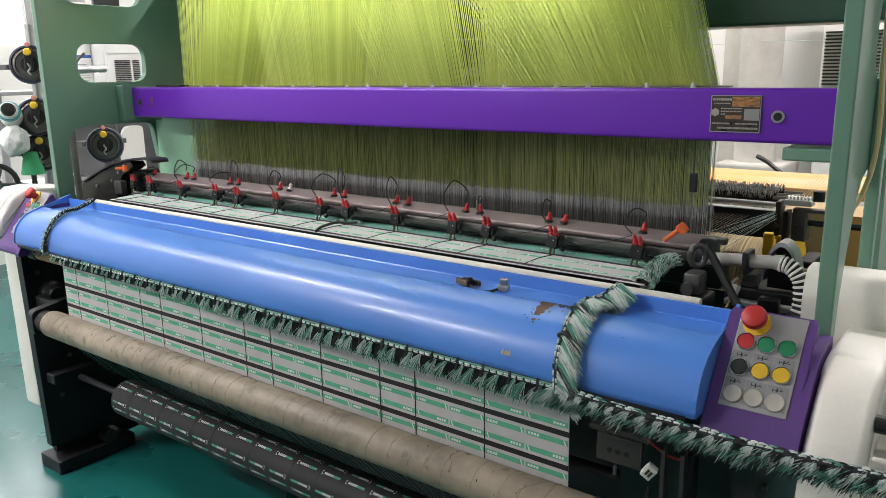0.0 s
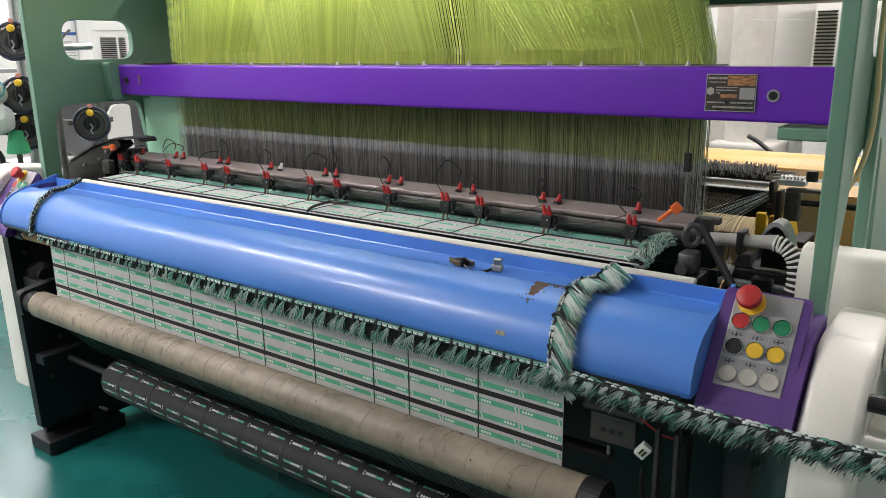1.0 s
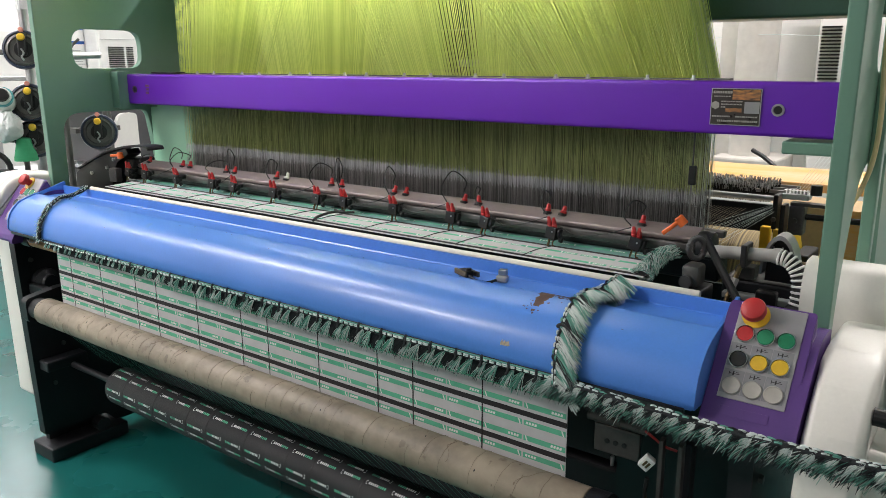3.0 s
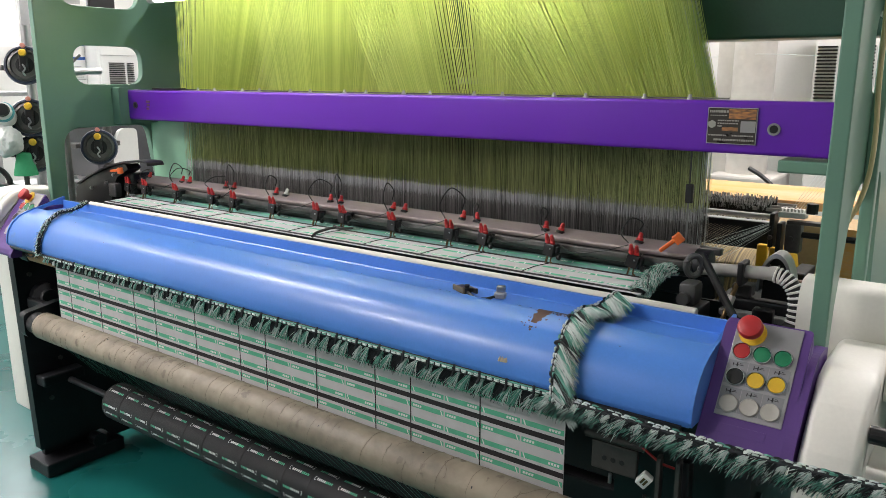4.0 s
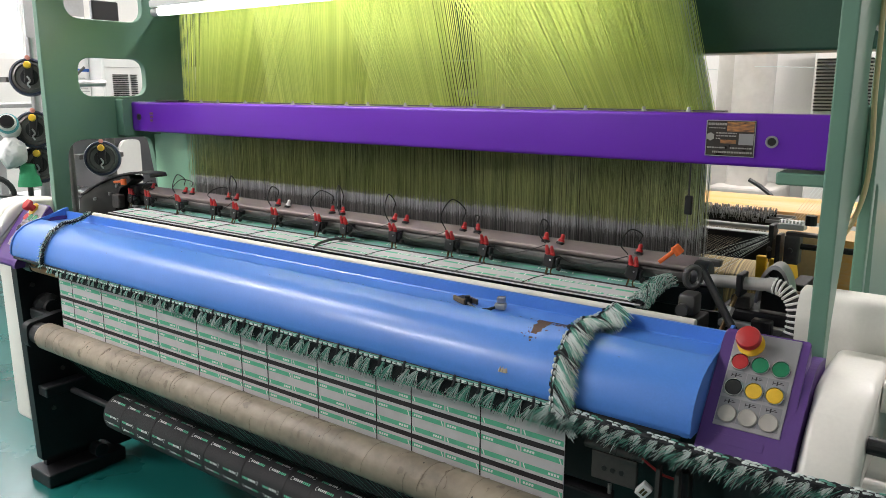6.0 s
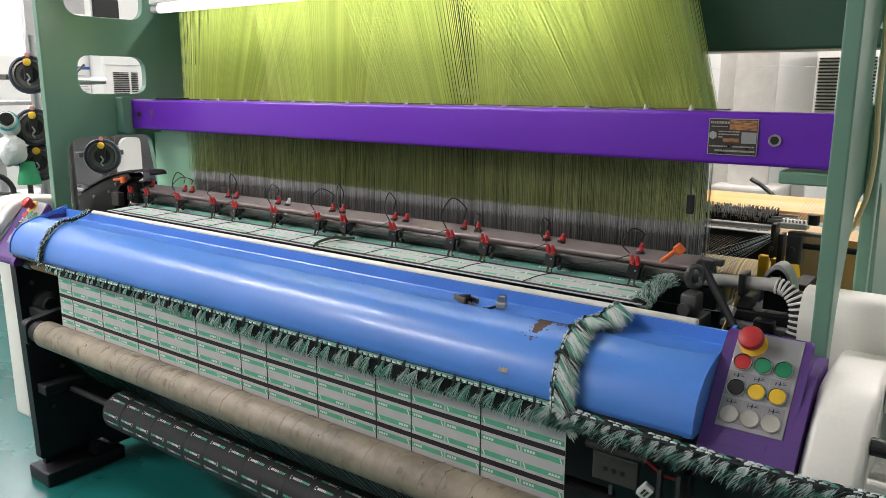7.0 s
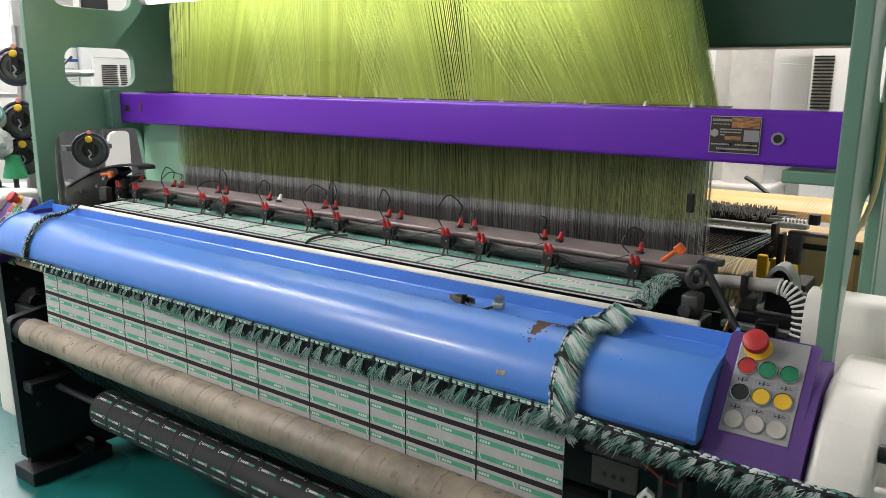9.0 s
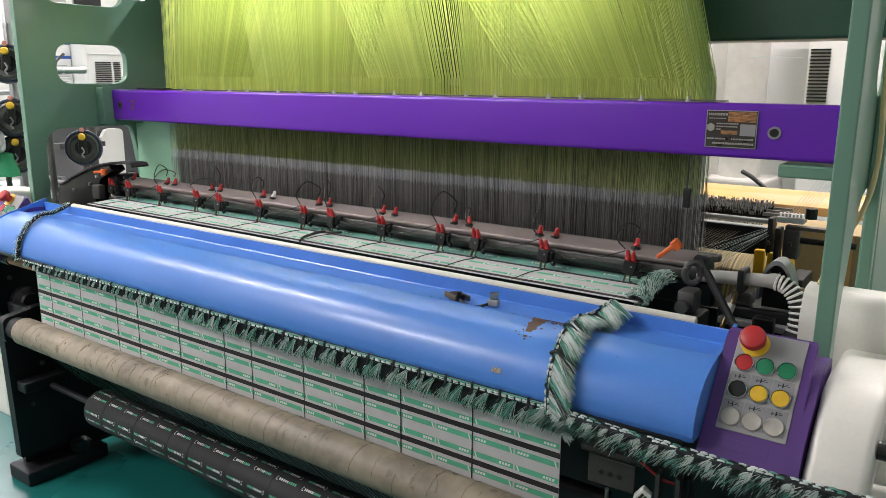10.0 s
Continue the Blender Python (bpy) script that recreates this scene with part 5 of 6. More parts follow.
rp = ribbon_rope("selvedge_rope", "thick rope of white, green and black selvedge yarn over the cover", [(1.030, 0.090, 1.094), (1.022, 0.074, 1.086), (1.008, 0.045, 1.074), (1.000, 0.004, 1.077), (1.000, -0.042, 1.067), (1.004, -0.086, 1.037), (1.009, -0.114, 0.995), (1.014, -0.122, 0.945)], 0.013, 0.011, over_cover, 0.054, 51, 95, 1, 0.20)
for wx, wy, wz in ((1.006, 0.040, 1.082), (0.998, -0.030, 1.080), (1.003, -0.088, 1.045)):
    part("black_wrap", tube([(wx - 0.008, wy, wz - 0.005), (wx - 0.003, wy - 0.003, wz - 0.001), (wx + 0.008, wy - 0.006, wz), (wx + 0.026, wy - 0.016, wz - 0.005)], lambda f: 0.0042 - 0.0030 * f, 6), YARN_K, rp)
bundle("selvedge_rope", "loose selvedge yarn leaving the cloth beside the bar", [(1.078, 0.280, 1.118), (1.066, 0.262, 1.119), (1.058, 0.238, 1.115), (1.053, 0.210, 1.105), (1.051, 0.184, 1.096), (1.048, 0.166, 1.088)], 0.019, 0.011, 1000, 14, 54, 0.5, 0.8)
# thin rope near the other end
fringed_rope("selvedge_rope", "thin twisted black and green rope over the cover", [(-0.93, 0.093, 1.092), (-0.92, 0.076, 1.087), (-0.91, 0.03, 1.075), (-0.90, -0.018, 1.074), (-0.885, -0.053, 1.062), (-0.872, -0.082, 1.045), (-0.862, -0.113, 1.002), (-0.868, -0.119, 0.950)], 0.007, 0.011, 0.004, lambda t: Vector((-0.3, -0.6, -0.4)), 55, 0.5, 7)
# rope leading off along the front
def along_front(d):
    return Vector((-0.74, -0.22, -0.62)).normalized(), Vector((0, -0.62, 0.78))


ribbon_rope("selvedge_rope", "thick fringed rope of selvedge yarn along the machine front", [(1.005, -0.118, 0.950), (1.10, -0.128, 0.950), (1.20, -0.134, 0.950), (1.32, -0.140, 0.951), (1.43, -0.145, 0.955), (1.55, -0.150, 0.962), (1.72, -0.16, 0.977), (1.95, -0.17, 1.0)], 0.013, 0.0150, along_front, 0.036, 56, 50, 3, 0.42)

# ---- black housing at the bar's far end ----
hs = thing("drive_housing", "black moulded rapier drive housing", "machine cover")


def slab_xz(outline, y0, y1):
    """A closed (x, z) outline drawn out along y."""
    bm = bmesh.new()
    a, b = [[bm.verts.new((x, y, z)) for x, z in outline] for y in (y0, y1)]
    n = len(outline)
    for k in range(n):
        bm.faces.new((a[k], a[(k + 1) % n], b[(k + 1) % n], b[k]))
    bm.faces.new(a[::-1]), bm.faces.new(b)
    bmesh.ops.recalc_face_normals(bm, faces=bm.faces)
    return bm


part("shell", slab_xz(rounded([(-1.319, 1.037), (-1.309, 1.092), (-1.252, 1.123), (-1.187, 1.148), (-1.060, 1.187), (-0.953, 1.207), (-0.934, 1.190), (-1.012, 1.155), (-1.041, 1.113), (-1.066, 1.049)], 0.006, 3), 0.262, 0.315), BLACKP, hs, smooth=True)
part("shell_foot", box(-1.309, -1.076, 0.266, 0.312, 0.90, 1.041, 0.006), BLACK, hs)
crest = [(p.x, p.y) for p in spline([(x, z, 0) for x, z in ((-1.279, 1.114), (-1.186, 1.152), (-1.059, 1.194), (-0.924, 1.221), (-0.816, 1.225), (-0.797, 1.216))], 4)]
part("curved_guard", slab_xz(crest + [(x, z - 0.006) for x, z in crest[::-1]], 0.252, 0.318), BLACKP, hs, smooth=True)
for bx_, bz_ in ((-1.078, 1.130), (-1.027, 1.163), (-1.188, 1.101)):
    part("bolt", cyl((bx_, 0.2615, bz_), (bx_, 0.253, bz_), 0.006, 8), STEEL, hs)
part("clip", box(-1.03, -0.985, 0.235, 0.262, 1.085, 1.135, 0.004), DSTEEL, hs)

# ---- mechanism beside the control panel ----
me_ = thing("suction_pipe", "grey suction pipe with a ribbed black hose", "pipe")
part("pipe", cyl((1.12, 0.31, 1.120), (1.262, 0.31, 1.130), 0.0135, 18), GREYPIPE, me_, smooth=True)
part("nozzle", cyl((1.262, 0.31, 1.130), (1.275, 0.31, 1.131), 0.0155, 18), GREYPIPE, me_, smooth=True)
HP = [(1.268, 0.31, 1.130), (1.292, 0.309, 1.124), (1.312, 0.306, 1.100), (1.318, 0.30, 1.06), (1.312, 0.29, 1.02), (1.295, 0.27, 0.97)]
hose = part("hose", tube(HP, 0.0145, 12), BLACKP, me_, "ribbed black hose", smooth=True)
HS = spline(HP, 10)
for k in range(2, len(HS) - 1, 3):
    d = (HS[k + 1] - HS[k - 1]).normalized()
    m = Matrix.Translation(HS[k]) @ d.to_track_quat("Z", "Y").to_matrix().to_4x4()
    part("hose_rib", lathe([(0.0146, -0.0026), (0.0168, -0.0012), (0.0168, 0.0012), (0.0146, 0.0026)], 16, m=m), TUBEW, hose, smooth=True)
part("pipe_clip", box(1.203, 1.215, 0.285, 0.335, 1.10, 1.148, 0.003), BLACKP, me_)
part("stay", cyl((1.205, 0.29, 1.105), (1.185, 0.26, 1.02), 0.005, 10), BRASS, me_)
part("stay_nut", cyl((1.199, 0.281, 1.080), (1.194, 0.274, 1.060), 0.009, 6), GREYP, me_)
gl = thing("gripper_guide", "polished steel arched rapier guide", "machine part")
P = [(0.036 * math.cos(a), 0.085 * math.sin(a)) for a in (math.pi * k / 14 for k in range(15))]
bm = bmesh.new()
Pin = [(p[0] * 0.84, p[1] * 0.89) for p in P]
for yy in (0.0,):
    o = [[bm.verts.new((x, y, z)) for x, z in P] for y in (0.0, 0.05)]
    i_ = [[bm.verts.new((x, y, z)) for x, z in Pin] for y in (0.0, 0.05)]
    for k in range(14):
        for q in ((o[0][k], o[0][k + 1], o[1][k + 1], o[1][k]), (i_[0][k], i_[1][k], i_[1][k + 1], i_[0][k + 1]), (o[0][k], i_[0][k], i_[0][k + 1], o[0][k + 1]), (o[1][k], o[1][k + 1], i_[1][k + 1], i_[1][k])):
            bm.faces.new(q)
bmesh.ops.recalc_face_normals(bm, faces=bm.faces)
part("arch", bm, STEEL, gl, smooth=True)
part("inner_disc", prism_x([(0.030, -0.02)] + [(0.030, 0.0)] + [(0.031, 0.0)] + [(0.031, -0.02)], -0.03, 0.03), BLACKP, gl)
bm = bmesh.new()
f1 = [bm.verts.new((x * 0.98, 0.03, z * 0.98)) for x, z in Pin]
f2 = [bm.verts.new((x * 0.98, 0.045, z * 0.98)) for x, z in Pin]
bm.faces.new(f1), bm.faces.new(f2[::-1])
for k in range(14):
    bm.faces.new((f1[k], f2[k], f2[k + 1], f1[k + 1]))
bmesh.ops.recalc_face_normals(bm, faces=bm.faces)
part("disc", bm, BLACKP, gl)
for k in (-0.018, 0.0, 0.016):
    part("slot", box(k - 0.0015, k + 0.0015, 0.026, 0.0295, 0.02, 0.055), STEEL, gl)
gl.matrix_basis = pose(1.262, 0.35, 1.078, 0, 0, 0)
ar = thing("rapier_arm", "black slanting machine arm", "machine part")
part("arm", tube([(1.136, 0.27, 1.158), (1.183, 0.235, 1.107), (1.230, 0.20, 1.056)], 0.0085, 8, smooth_steps=3), BLACKP, ar)
part("plate", box(1.15, 1.30, 0.36, 0.52, 0.98, 1.055, 0.005), BLACK, ar)
part("rail", box(1.16, 1.312, 0.33, 0.352, 1.02, 1.034, 0.003), GREYP, ar)
part("rail", box(1.16, 1.312, 0.40, 0.42, 1.090, 1.100, 0.003), mat("worn_tan_rail", (0.30, 0.2, 0.12), 0.5, 0.3), ar)
part("block", box(1.235, 1.275, 0.30, 0.325, 1.015, 1.055, 0.004), BLACKP, ar)
part("block", box(1.175, 1.215, 0.36, 0.40, 1.057, 1.085, 0.004), DSTEEL, ar)

# below the cover, by the end of the take-up roller
lw = thing("take_up_gearbox", "black take-up drive plate with holes and cables", "machine part")
OILED = mat("oiled_plate", (0.075, 0.070, 0.066), 0.38, 0.3, 0.2, 14, 0.05, 120)
part("plate", box(1.060, 1.150, -0.055, -0.045, 0.80, 0.856, 0.003), OILED, lw)
part("bar", cyl((1.052, -0.062, 0.872), (1.165, -0.062, 0.872), 0.009, 16), OILED, lw, smooth=True)
for k in range(2):
    part("lever", prism_x(rounded([(-0.085, 0.70), (-0.085, 0.872), (-0.070, 0.876), (-0.066, 0.70)], 0.004, 3), 1.196 + 0.034 * k, 1.203 + 0.034 * k), OILED, lw)
for k in range(3):
    part("hole", cyl((1.087 + 0.017 * k, -0.0552, 0.826), (1.087 + 0.017 * k, -0.0565, 0.826), 0.005, 12), BLACKP, lw)
part("rail", box(1.17, 1.29, -0.045, -0.03, 0.866, 0.884, 0.003), BLACK, lw)
part("post", box(1.225, 1.245, -0.06, -0.03, 0.30, 0.8655, 0.003), BLACK, lw)
con = part("connector", box(-0.010, 0.010, -0.008, 0.008, -0.013, 0.013, 0.002), TUBEW, lw, "white cable connector")
con.matrix_basis = pose(1.176, -0.084, 0.824, 0, 38, 15)
for k in range(2):
    pin = part("terminal", box(-0.005 + 0.006 * k, -0.001 + 0.006 * k, -0.0092, -0.0081, -0.006, 0.006), BRASS, con)
part("red_cable", tube([(1.14, -0.06, 0.88), (1.17, -0.07, 0.872), (1.20, -0.072, 0.858), (1.222, -0.066, 0.852)], 0.0024, 6), RED, lw)
part("cable", tube([(1.178, -0.083, 0.794), (1.175, -0.08, 0.75), (1.19, -0.07, 0.66)], 0.004, 6), CABLE, lw)
part("screw", cyl((1.10, -0.056, 0.78), (1.10, -0.056, 0.798), 0.004, 8), STEEL, lw)
# added black sheet for the shaded depth behind the drive plate
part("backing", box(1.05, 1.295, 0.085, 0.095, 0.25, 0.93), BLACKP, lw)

# ---- behind the loom ----
warp = []
r = random.Random(61)
for k in range(420):
    x = -0.95 + 1.99 * k / 420
    warp.append([Vector((x, 0.60, 1.085 + (0.02 if k % 2 else -0.02))), Vector((x, 1.08, 1.105)), Vector((x + r.uniform(-0.003, 0.003), 1.95, 1.0))])
V, F = strands(warp, 0.0006)
tagged(raw("warp_sheet", V, F, WARP), "sheet of fine tan warp yarns", "yarn", kind="stuff")
ws = thing("warp_stop_motion", "row of grey drop wires on chromed rails", "machine part")
for yy in (1.16, 1.22, 1.28):
    part("rail", box(-1.0, 1.10, yy - 0.004, yy + 0.004, 1.118, 1.128), STEEL, ws)
dv = []
for k in range(2200):
    x = 0.30 + 0.74 * r.random()
    y = r.choice((1.16, 1.22, 1.28)) + r.uniform(-0.01, 0.01)
    z = 1.142 + r.uniform(-0.006, 0.008)
    dv.append([Vector((x, y, z)), Vector((x + r.uniform(-0.002, 0.002), y, z - 0.014))])
V, F = strands(dv, 0.0016)
tagged(raw("drop_wire_top", V, F, SLEEVE, ws), kind="stuff")
dv = [[p[1], p[1] - Vector((0, 0, 0.035))] for p in dv]
V, F = strands(dv, 0.0022)
tagged(raw("drop_wire", V, F, BLACKP, ws), kind="stuff")
part("chrome_rail", cyl((0.0, 1.02, 1.125), (1.11, 1.02, 1.125), 0.008, 14), STEEL, ws)
part("lower_rail", box(0.0, 1.14, 0.985, 1.01, 1.085, 1.115, 0.004), GREYP, ws)
part("under_sheet", box(-0.95, 1.13, 0.93, 0.936, 1.045, 1.122, 0.002), BLACK, ws, "dark steel sheet under the rails")
part("clamp", box(1.140, 1.152, 0.78, 0.83, 1.085, 1.175, 0.003), BLACKP, ws)
part("clamp", box(1.158, 1.170, 0.785, 0.83, 1.060, 1.150, 0.003), BLACKP, ws)
part("clamp_screw", cyl((1.146, 0.780, 1.112), (1.146, 0.772, 1.112), 0.006, 10), DSTEEL, ws)
part("clamp_screw", cyl((1.194, 0.790, 1.112), (1.194, 0.782, 1.112), 0.007, 10), DSTEEL, ws)
for k in range(7):
    part("rack_tooth", box(1.158 + 0.0085 * k, 1.1625 + 0.0085 * k, 0.806, 0.832, 1.1785, 1.186), TUBEW, ws)
part("yellow_post", box(1.128, 1.146, 0.86, 0.875, 0.96, 1.07, 0.003), YELLOW, ws)
part("clamp", box(1.178, 1.215, 0.79, 0.83, 1.075, 1.150, 0.004), DSTEEL, ws)
part("white_rack", box(1.155, 1.220, 0.80, 0.84, 1.163, 1.178, 0.003), TUBEW, ws)
part("spindle", cyl((1.205, 0.81, 1.122), (1.34, 0.81, 1.122), 0.008, 12), BLACKP, ws)
part("knob", cyl((1.235, 0.80, 1.18), (1.235, 0.80, 1.205), 0.014, 8), BLACKP, ws)
part("guide_comb", box(1.18, 1.30, 0.79, 0.82, 1.150, 1.158), DSTEEL, ws)
wbm = thing("warp_beam", "warp beam wound with tan and white yarn", "warp beam")
part("yarn_drum", cyl((-0.95, 1.05, 0.88), (1.10, 1.05, 0.88), 0.14, 40), mat("wound_yarn", (0.50, 0.38, 0.16), 0.6, 0, 0.3, 3, 0.2, 300, col2=(0.05, 0.04, 0.03), stretch=(60, 0.3, 0.3)), wbm, smooth=True)
part("yellow_guard", box(1.09, 1.118, 0.88, 0.90, 0.98, 1.07, 0.004), YELLOW, wbm)
part("flange", cyl((1.12, 1.05, 0.88), (1.14, 1.05, 0.88), 0.16, 40), YELLOW, wbm)
part("flange", cyl((-0.98, 1.05, 0.88), (-0.96, 1.05, 0.88), 0.16, 40), YELLOW, wbm)
for sx in (-1.02, 1.18):
    part("stand", box(sx - 0.02, sx + 0.02, 0.98, 1.12, 0.0, 0.98, 0.004), BLACK, wbm)
sl = []
for k in range(11):
    a = k / 10
    sl.append([Vector((1.142 + 0.012 * r.random(), 0.80, 1.151 - 0.014 * a)), Vector((1.040 + 0.033 * a + r.uniform(-0.006, 0.006), 0.56, 1.119 - 0.046 * a))])
V, F = strands(sl, 0.0005)
tagged(raw("selvedge_yarns", V, F, YARN_W), "white selvedge yarns drawn to the cloth edge", "yarn", kind="stuff")
up = []
for k in range(7):
    up.append([Vector((1.17 + 0.006 * k, 0.82, 1.165)), Vector((1.25 + 0.012 * k, 0.95, 1.33)), Vector((1.34 + 0.02 * k, 1.1, 1.9))])
V, F = strands(up, 0.0006)
tagged(raw("supply_yarns", V, F, YARN_W), "thin white supply yarns running up", "yarn", kind="stuff")
ob_ = thing("orange_board", "long orange and pale wood board behind the loom", "board")
part("board", box(-1.2, 1.6, 1.66, 2.10, 1.065, 1.082, 0.003), ORANGEB, ob_)
part("front_edge", box(-1.2, 1.6, 1.645, 1.659, 1.055, 1.086, 0.003), ORANGEB, ob_)
for sx in (-1.1, 0.2, 1.5):
    part("trestle", box(sx - 0.03, sx + 0.03, 1.70, 2.05, 0.0, 1.0645), BLACK, ob_)
cb = thing("cardboard_box", "plain brown cardboard box", "box")
part("box", box(0.98, 1.50, 1.40, 1.62, 0.55, 1.045, 0.004), CARD, cb)
part("tape", box(1.21, 1.26, 1.398, 1.3996, 0.55, 1.045), ORANGEB, cb)
part("stand", box(1.0, 1.48, 1.42, 1.60, 0.0, 0.549), BLACK, cb)
bk = thing("rear_arm", "pale grey arm before an added dark box behind the harness", "machine part")
# dark box is added so the harness gap does not show the white wall
part("housing", box(-0.55, 0.02, 1.50, 1.60, 1.30, 1.70, 0.02), BLACKP, bk)
part("arm", prism_x([(1.475, 1.485), (1.475, 1.515), (1.498, 1.515), (1.498, 1.485)], -0.35, 0.10), GREYP, bk)
part("post", box(-0.36, -0.28, 1.51, 1.59, 0.0, 1.2995), BLACK, bk)
# column with plinth on the far wall
colm = thing("column", "grey painted concrete column on a square plinth", "column", kind="structure")
part("shaft", cyl((0.355, 3.45, 0.96), (0.355, 3.45, CEIL_Z), 0.115, 36), CONC, colm, smooth=True)
part("pilaster", box(0.15, 0.262, 3.42, 3.60, 0.0, CEIL_Z, 0.01), CONC, colm)
part("plinth", box(0.19, 0.56, 3.25, 3.66, 0.0, 0.965, 0.015), CONC, colm)
for k, xs in enumerate((-0.45, 0.68, 1.5)):
    part("panel_joint", box(xs - 0.006, xs + 0.006, Y1 - 0.012, Y1 - 0.0005, 0, CEIL_Z), GREYP, colm)
ac2 = thing("grille_cabinet", "pale cabinet with black louvre grilles", "air conditioner")
part("body", box(0.66, 1.12, 3.50, 3.72, 0.0, 2.05, 0.012), WALL, ac2)
for k in range(16):
    for xa, xb in ((0.675, 0.775), (0.89, 0.96)):
        part("louvre", box(xa, xb, 3.488, 3.499, 1.40 + 0.0185 * k, 1.409 + 0.0185 * k), BLACKP, ac2)
part("cable", tube([(0.44, 3.2, 1.02), (0.52, 3.18, 0.98), (0.6, 3.18, 0.90), (0.62, 3.2, 0.75)], 0.012, 8), CABLE, colm)
wire = tagged(mesh_ob("stay_wire", tube([(-0.6, 3.998, 1.63), (0.0, 3.7, 1.64), (0.40, 3.33, 1.645), (0.70, 3.498, 1.635)], 0.0016, 6), YARN_W), "thin pale wire stretched behind the loom", "wire")
# yellowed air hose by the frame
yh = tagged(mesh_ob("air_hose", tube([(1.430, 0.25, 2.2), (1.421, 0.25, 1.75), (1.419, 0.25, 1.668), (1.420, 0.25, 1.565), (1.421, 0.25, 1.498), (1.425, 0.25, 1.42), (1.423, 0.25, 1.35), (1.411, 0.25, 1.292), (1.386, 0.25, 1.233), (1.355, 0.26, 1.15)], 0.0045, 10), YHOSE, smooth=True), "yellowed soft air hose hanging by the frame", "hose")


# ---- far end of the hall: another loom's yarn feeders ----
def feeder(ring, name):
    t = thing("yarn_feeder", name + " yarn feeder with a round drum", "yarn feeder", "yarn feeders")
    part("outer_ring", lathe([(0.074, -0.012), (0.084, -0.012), (0.087, 0.0), (0.083, 0.014), (0.075, 0.016), (0.072, 0.004)], 32), ring, t, smooth=True)
    part("steel_ring", lathe([(0.058, 0.0), (0.0715, 0.002), (0.0715, 0.012), (0.060, 0.016), (0.056, 0.010)], 32), DSTEEL, t, smooth=True)
    part("spool", lathe([(0.020, -0.03), (0.055, -0.02), (0.052, 0.006), (0.030, 0.012), (0.012, 0.010)], 28), BLACKP, t, smooth=True)
    part("drum", lathe([(0.062, -0.0125), (0.064, -0.10), (0.050, -0.115)], 28), GREYP, t, smooth=True)
    part("motor", box(-0.045, 0.045, -0.045, 0.045, -0.25, -0.1155, 0.012), GREYP, t)
    part("arm", box(-0.018, 0.018, -0.03, 0.070, 0.0165, 0.036, 0.006), BLACKP, t)
    part("spring", tube([(-0.004, 0.0, 0.035), (0.006, -0.02, 0.04), (-0.004, -0.035, 0.036), (0.004, -0.05, 0.03)], 0.004, 6), STEEL, t)
    part("eye", lathe([(0.014, 0.0345), (0.017, 0.042), (0.012, 0.050), (0.003, 0.051)], 18, m=pose(0, 0.050, 0)), YELLOW, t, "yellow knob", smooth=True)
    part("pink_knob", lathe([(0.010, 0.0), (0.011, 0.018), (0.003, 0.02)], 14, m=pose(0.0, 0.084, 0.010, 0, 0, 0)), mat("pink_plastic", (0.6, 0.25, 0.2), 0.4), t, smooth=True)
    return t


fd = feeder(mat("navy_ring", (0.03, 0.04, 0.07), 0.4), "dark ringed")
places = [(-2.0, 0.45, 1.565), (-2.0, 0.448, 1.331), (-2.0, 0.451, 1.17), (-2.0, 0.762, 1.177)]
for i, p in enumerate(places):
    m = Matrix.Translation(p) @ Vector((0.80, -0.58, 0.12)).to_track_quat("Z", "Y").to_matrix().to_4x4() 
    if i:
        copy_thing(fd, m)
    else:
        fd.matrix_basis = m
st = thing("feeder_stand", "dark steel yarn feeder stand", "stand")
part("post", cyl((-2.17, 0.55, 0.0), (-2.17, 0.55, 1.75), 0.022, 16), STEEL, st)
part("post", cyl((-2.19, 0.92, 0.0), (-2.19, 0.92, 1.30), 0.022, 16), DSTEEL, st)
for z in (1.16, 1.32, 1.555):
    part("arm", box(-2.20, -2.12, 0.40, 0.60, z - 0.012, z + 0.012, 0.003), DSTEEL, st)
part("arm", box(-2.22, -2.14, 0.72, 0.96, 1.165, 1.19, 0.003), DSTEEL, st)
part("base", box(-2.35, -2.0, 0.40, 1.05, 0.0, 0.03, 0.005), DSTEEL, st)
cab = thing("control_cabinet", "dark grey machine cabinet at the hall's end", "cabinet")
part("body", box(-2.75, -2.35, 0.95, 1.60, 0.0, 1.27, 0.012), mat("slate_cabinet", (0.09, 0.09, 0.10), 0.4), cab)
part("teal_top", box(-2.76, -2.34, 0.80, 1.61, 1.2705, 1.295, 0.004), mat("teal_cloth", (0.02, 0.20, 0.16), 0.6), cab)
part("side_panel", prism_x(rounded([(1.02, 0.6), (1.0, 1.12), (1.06, 1.24), (1.16, 1.24), (1.16, 0.6)], 0.03), -2.33, -2.30), WALL, cab)
mc = thing("machine_base", "low grey machine bench with metal parts", "machine")
part("bench", box(-2.6, -1.75, 0.60, 1.15, 0.0, 0.95, 0.01), DSTEEL, mc)
part("top", box(-2.62, -1.73, 0.58, 1.16, 0.951, 0.975, 0.004), STEEL, mc)
part("rail", cyl((-2.5, 0.66, 1.01), (-1.72, 0.70, 1.01), 0.012, 12), STEEL, mc)
part("block", box(-1.95, -1.85, 0.66, 0.78, 0.9755, 1.05, 0.006), BLACKP, mc)
part("block", box(-2.25, -2.15, 0.62, 0.72, 0.9755, 1.03, 0.006), GREYP, mc)
rail = thing("guide_tube", "bright steel tube on a bracket", "tube")
part("tube", cyl((-1.8, 0.50, 1.533), (-1.8, 0.690, 1.541), 0.016, 16), STEEL, rail)
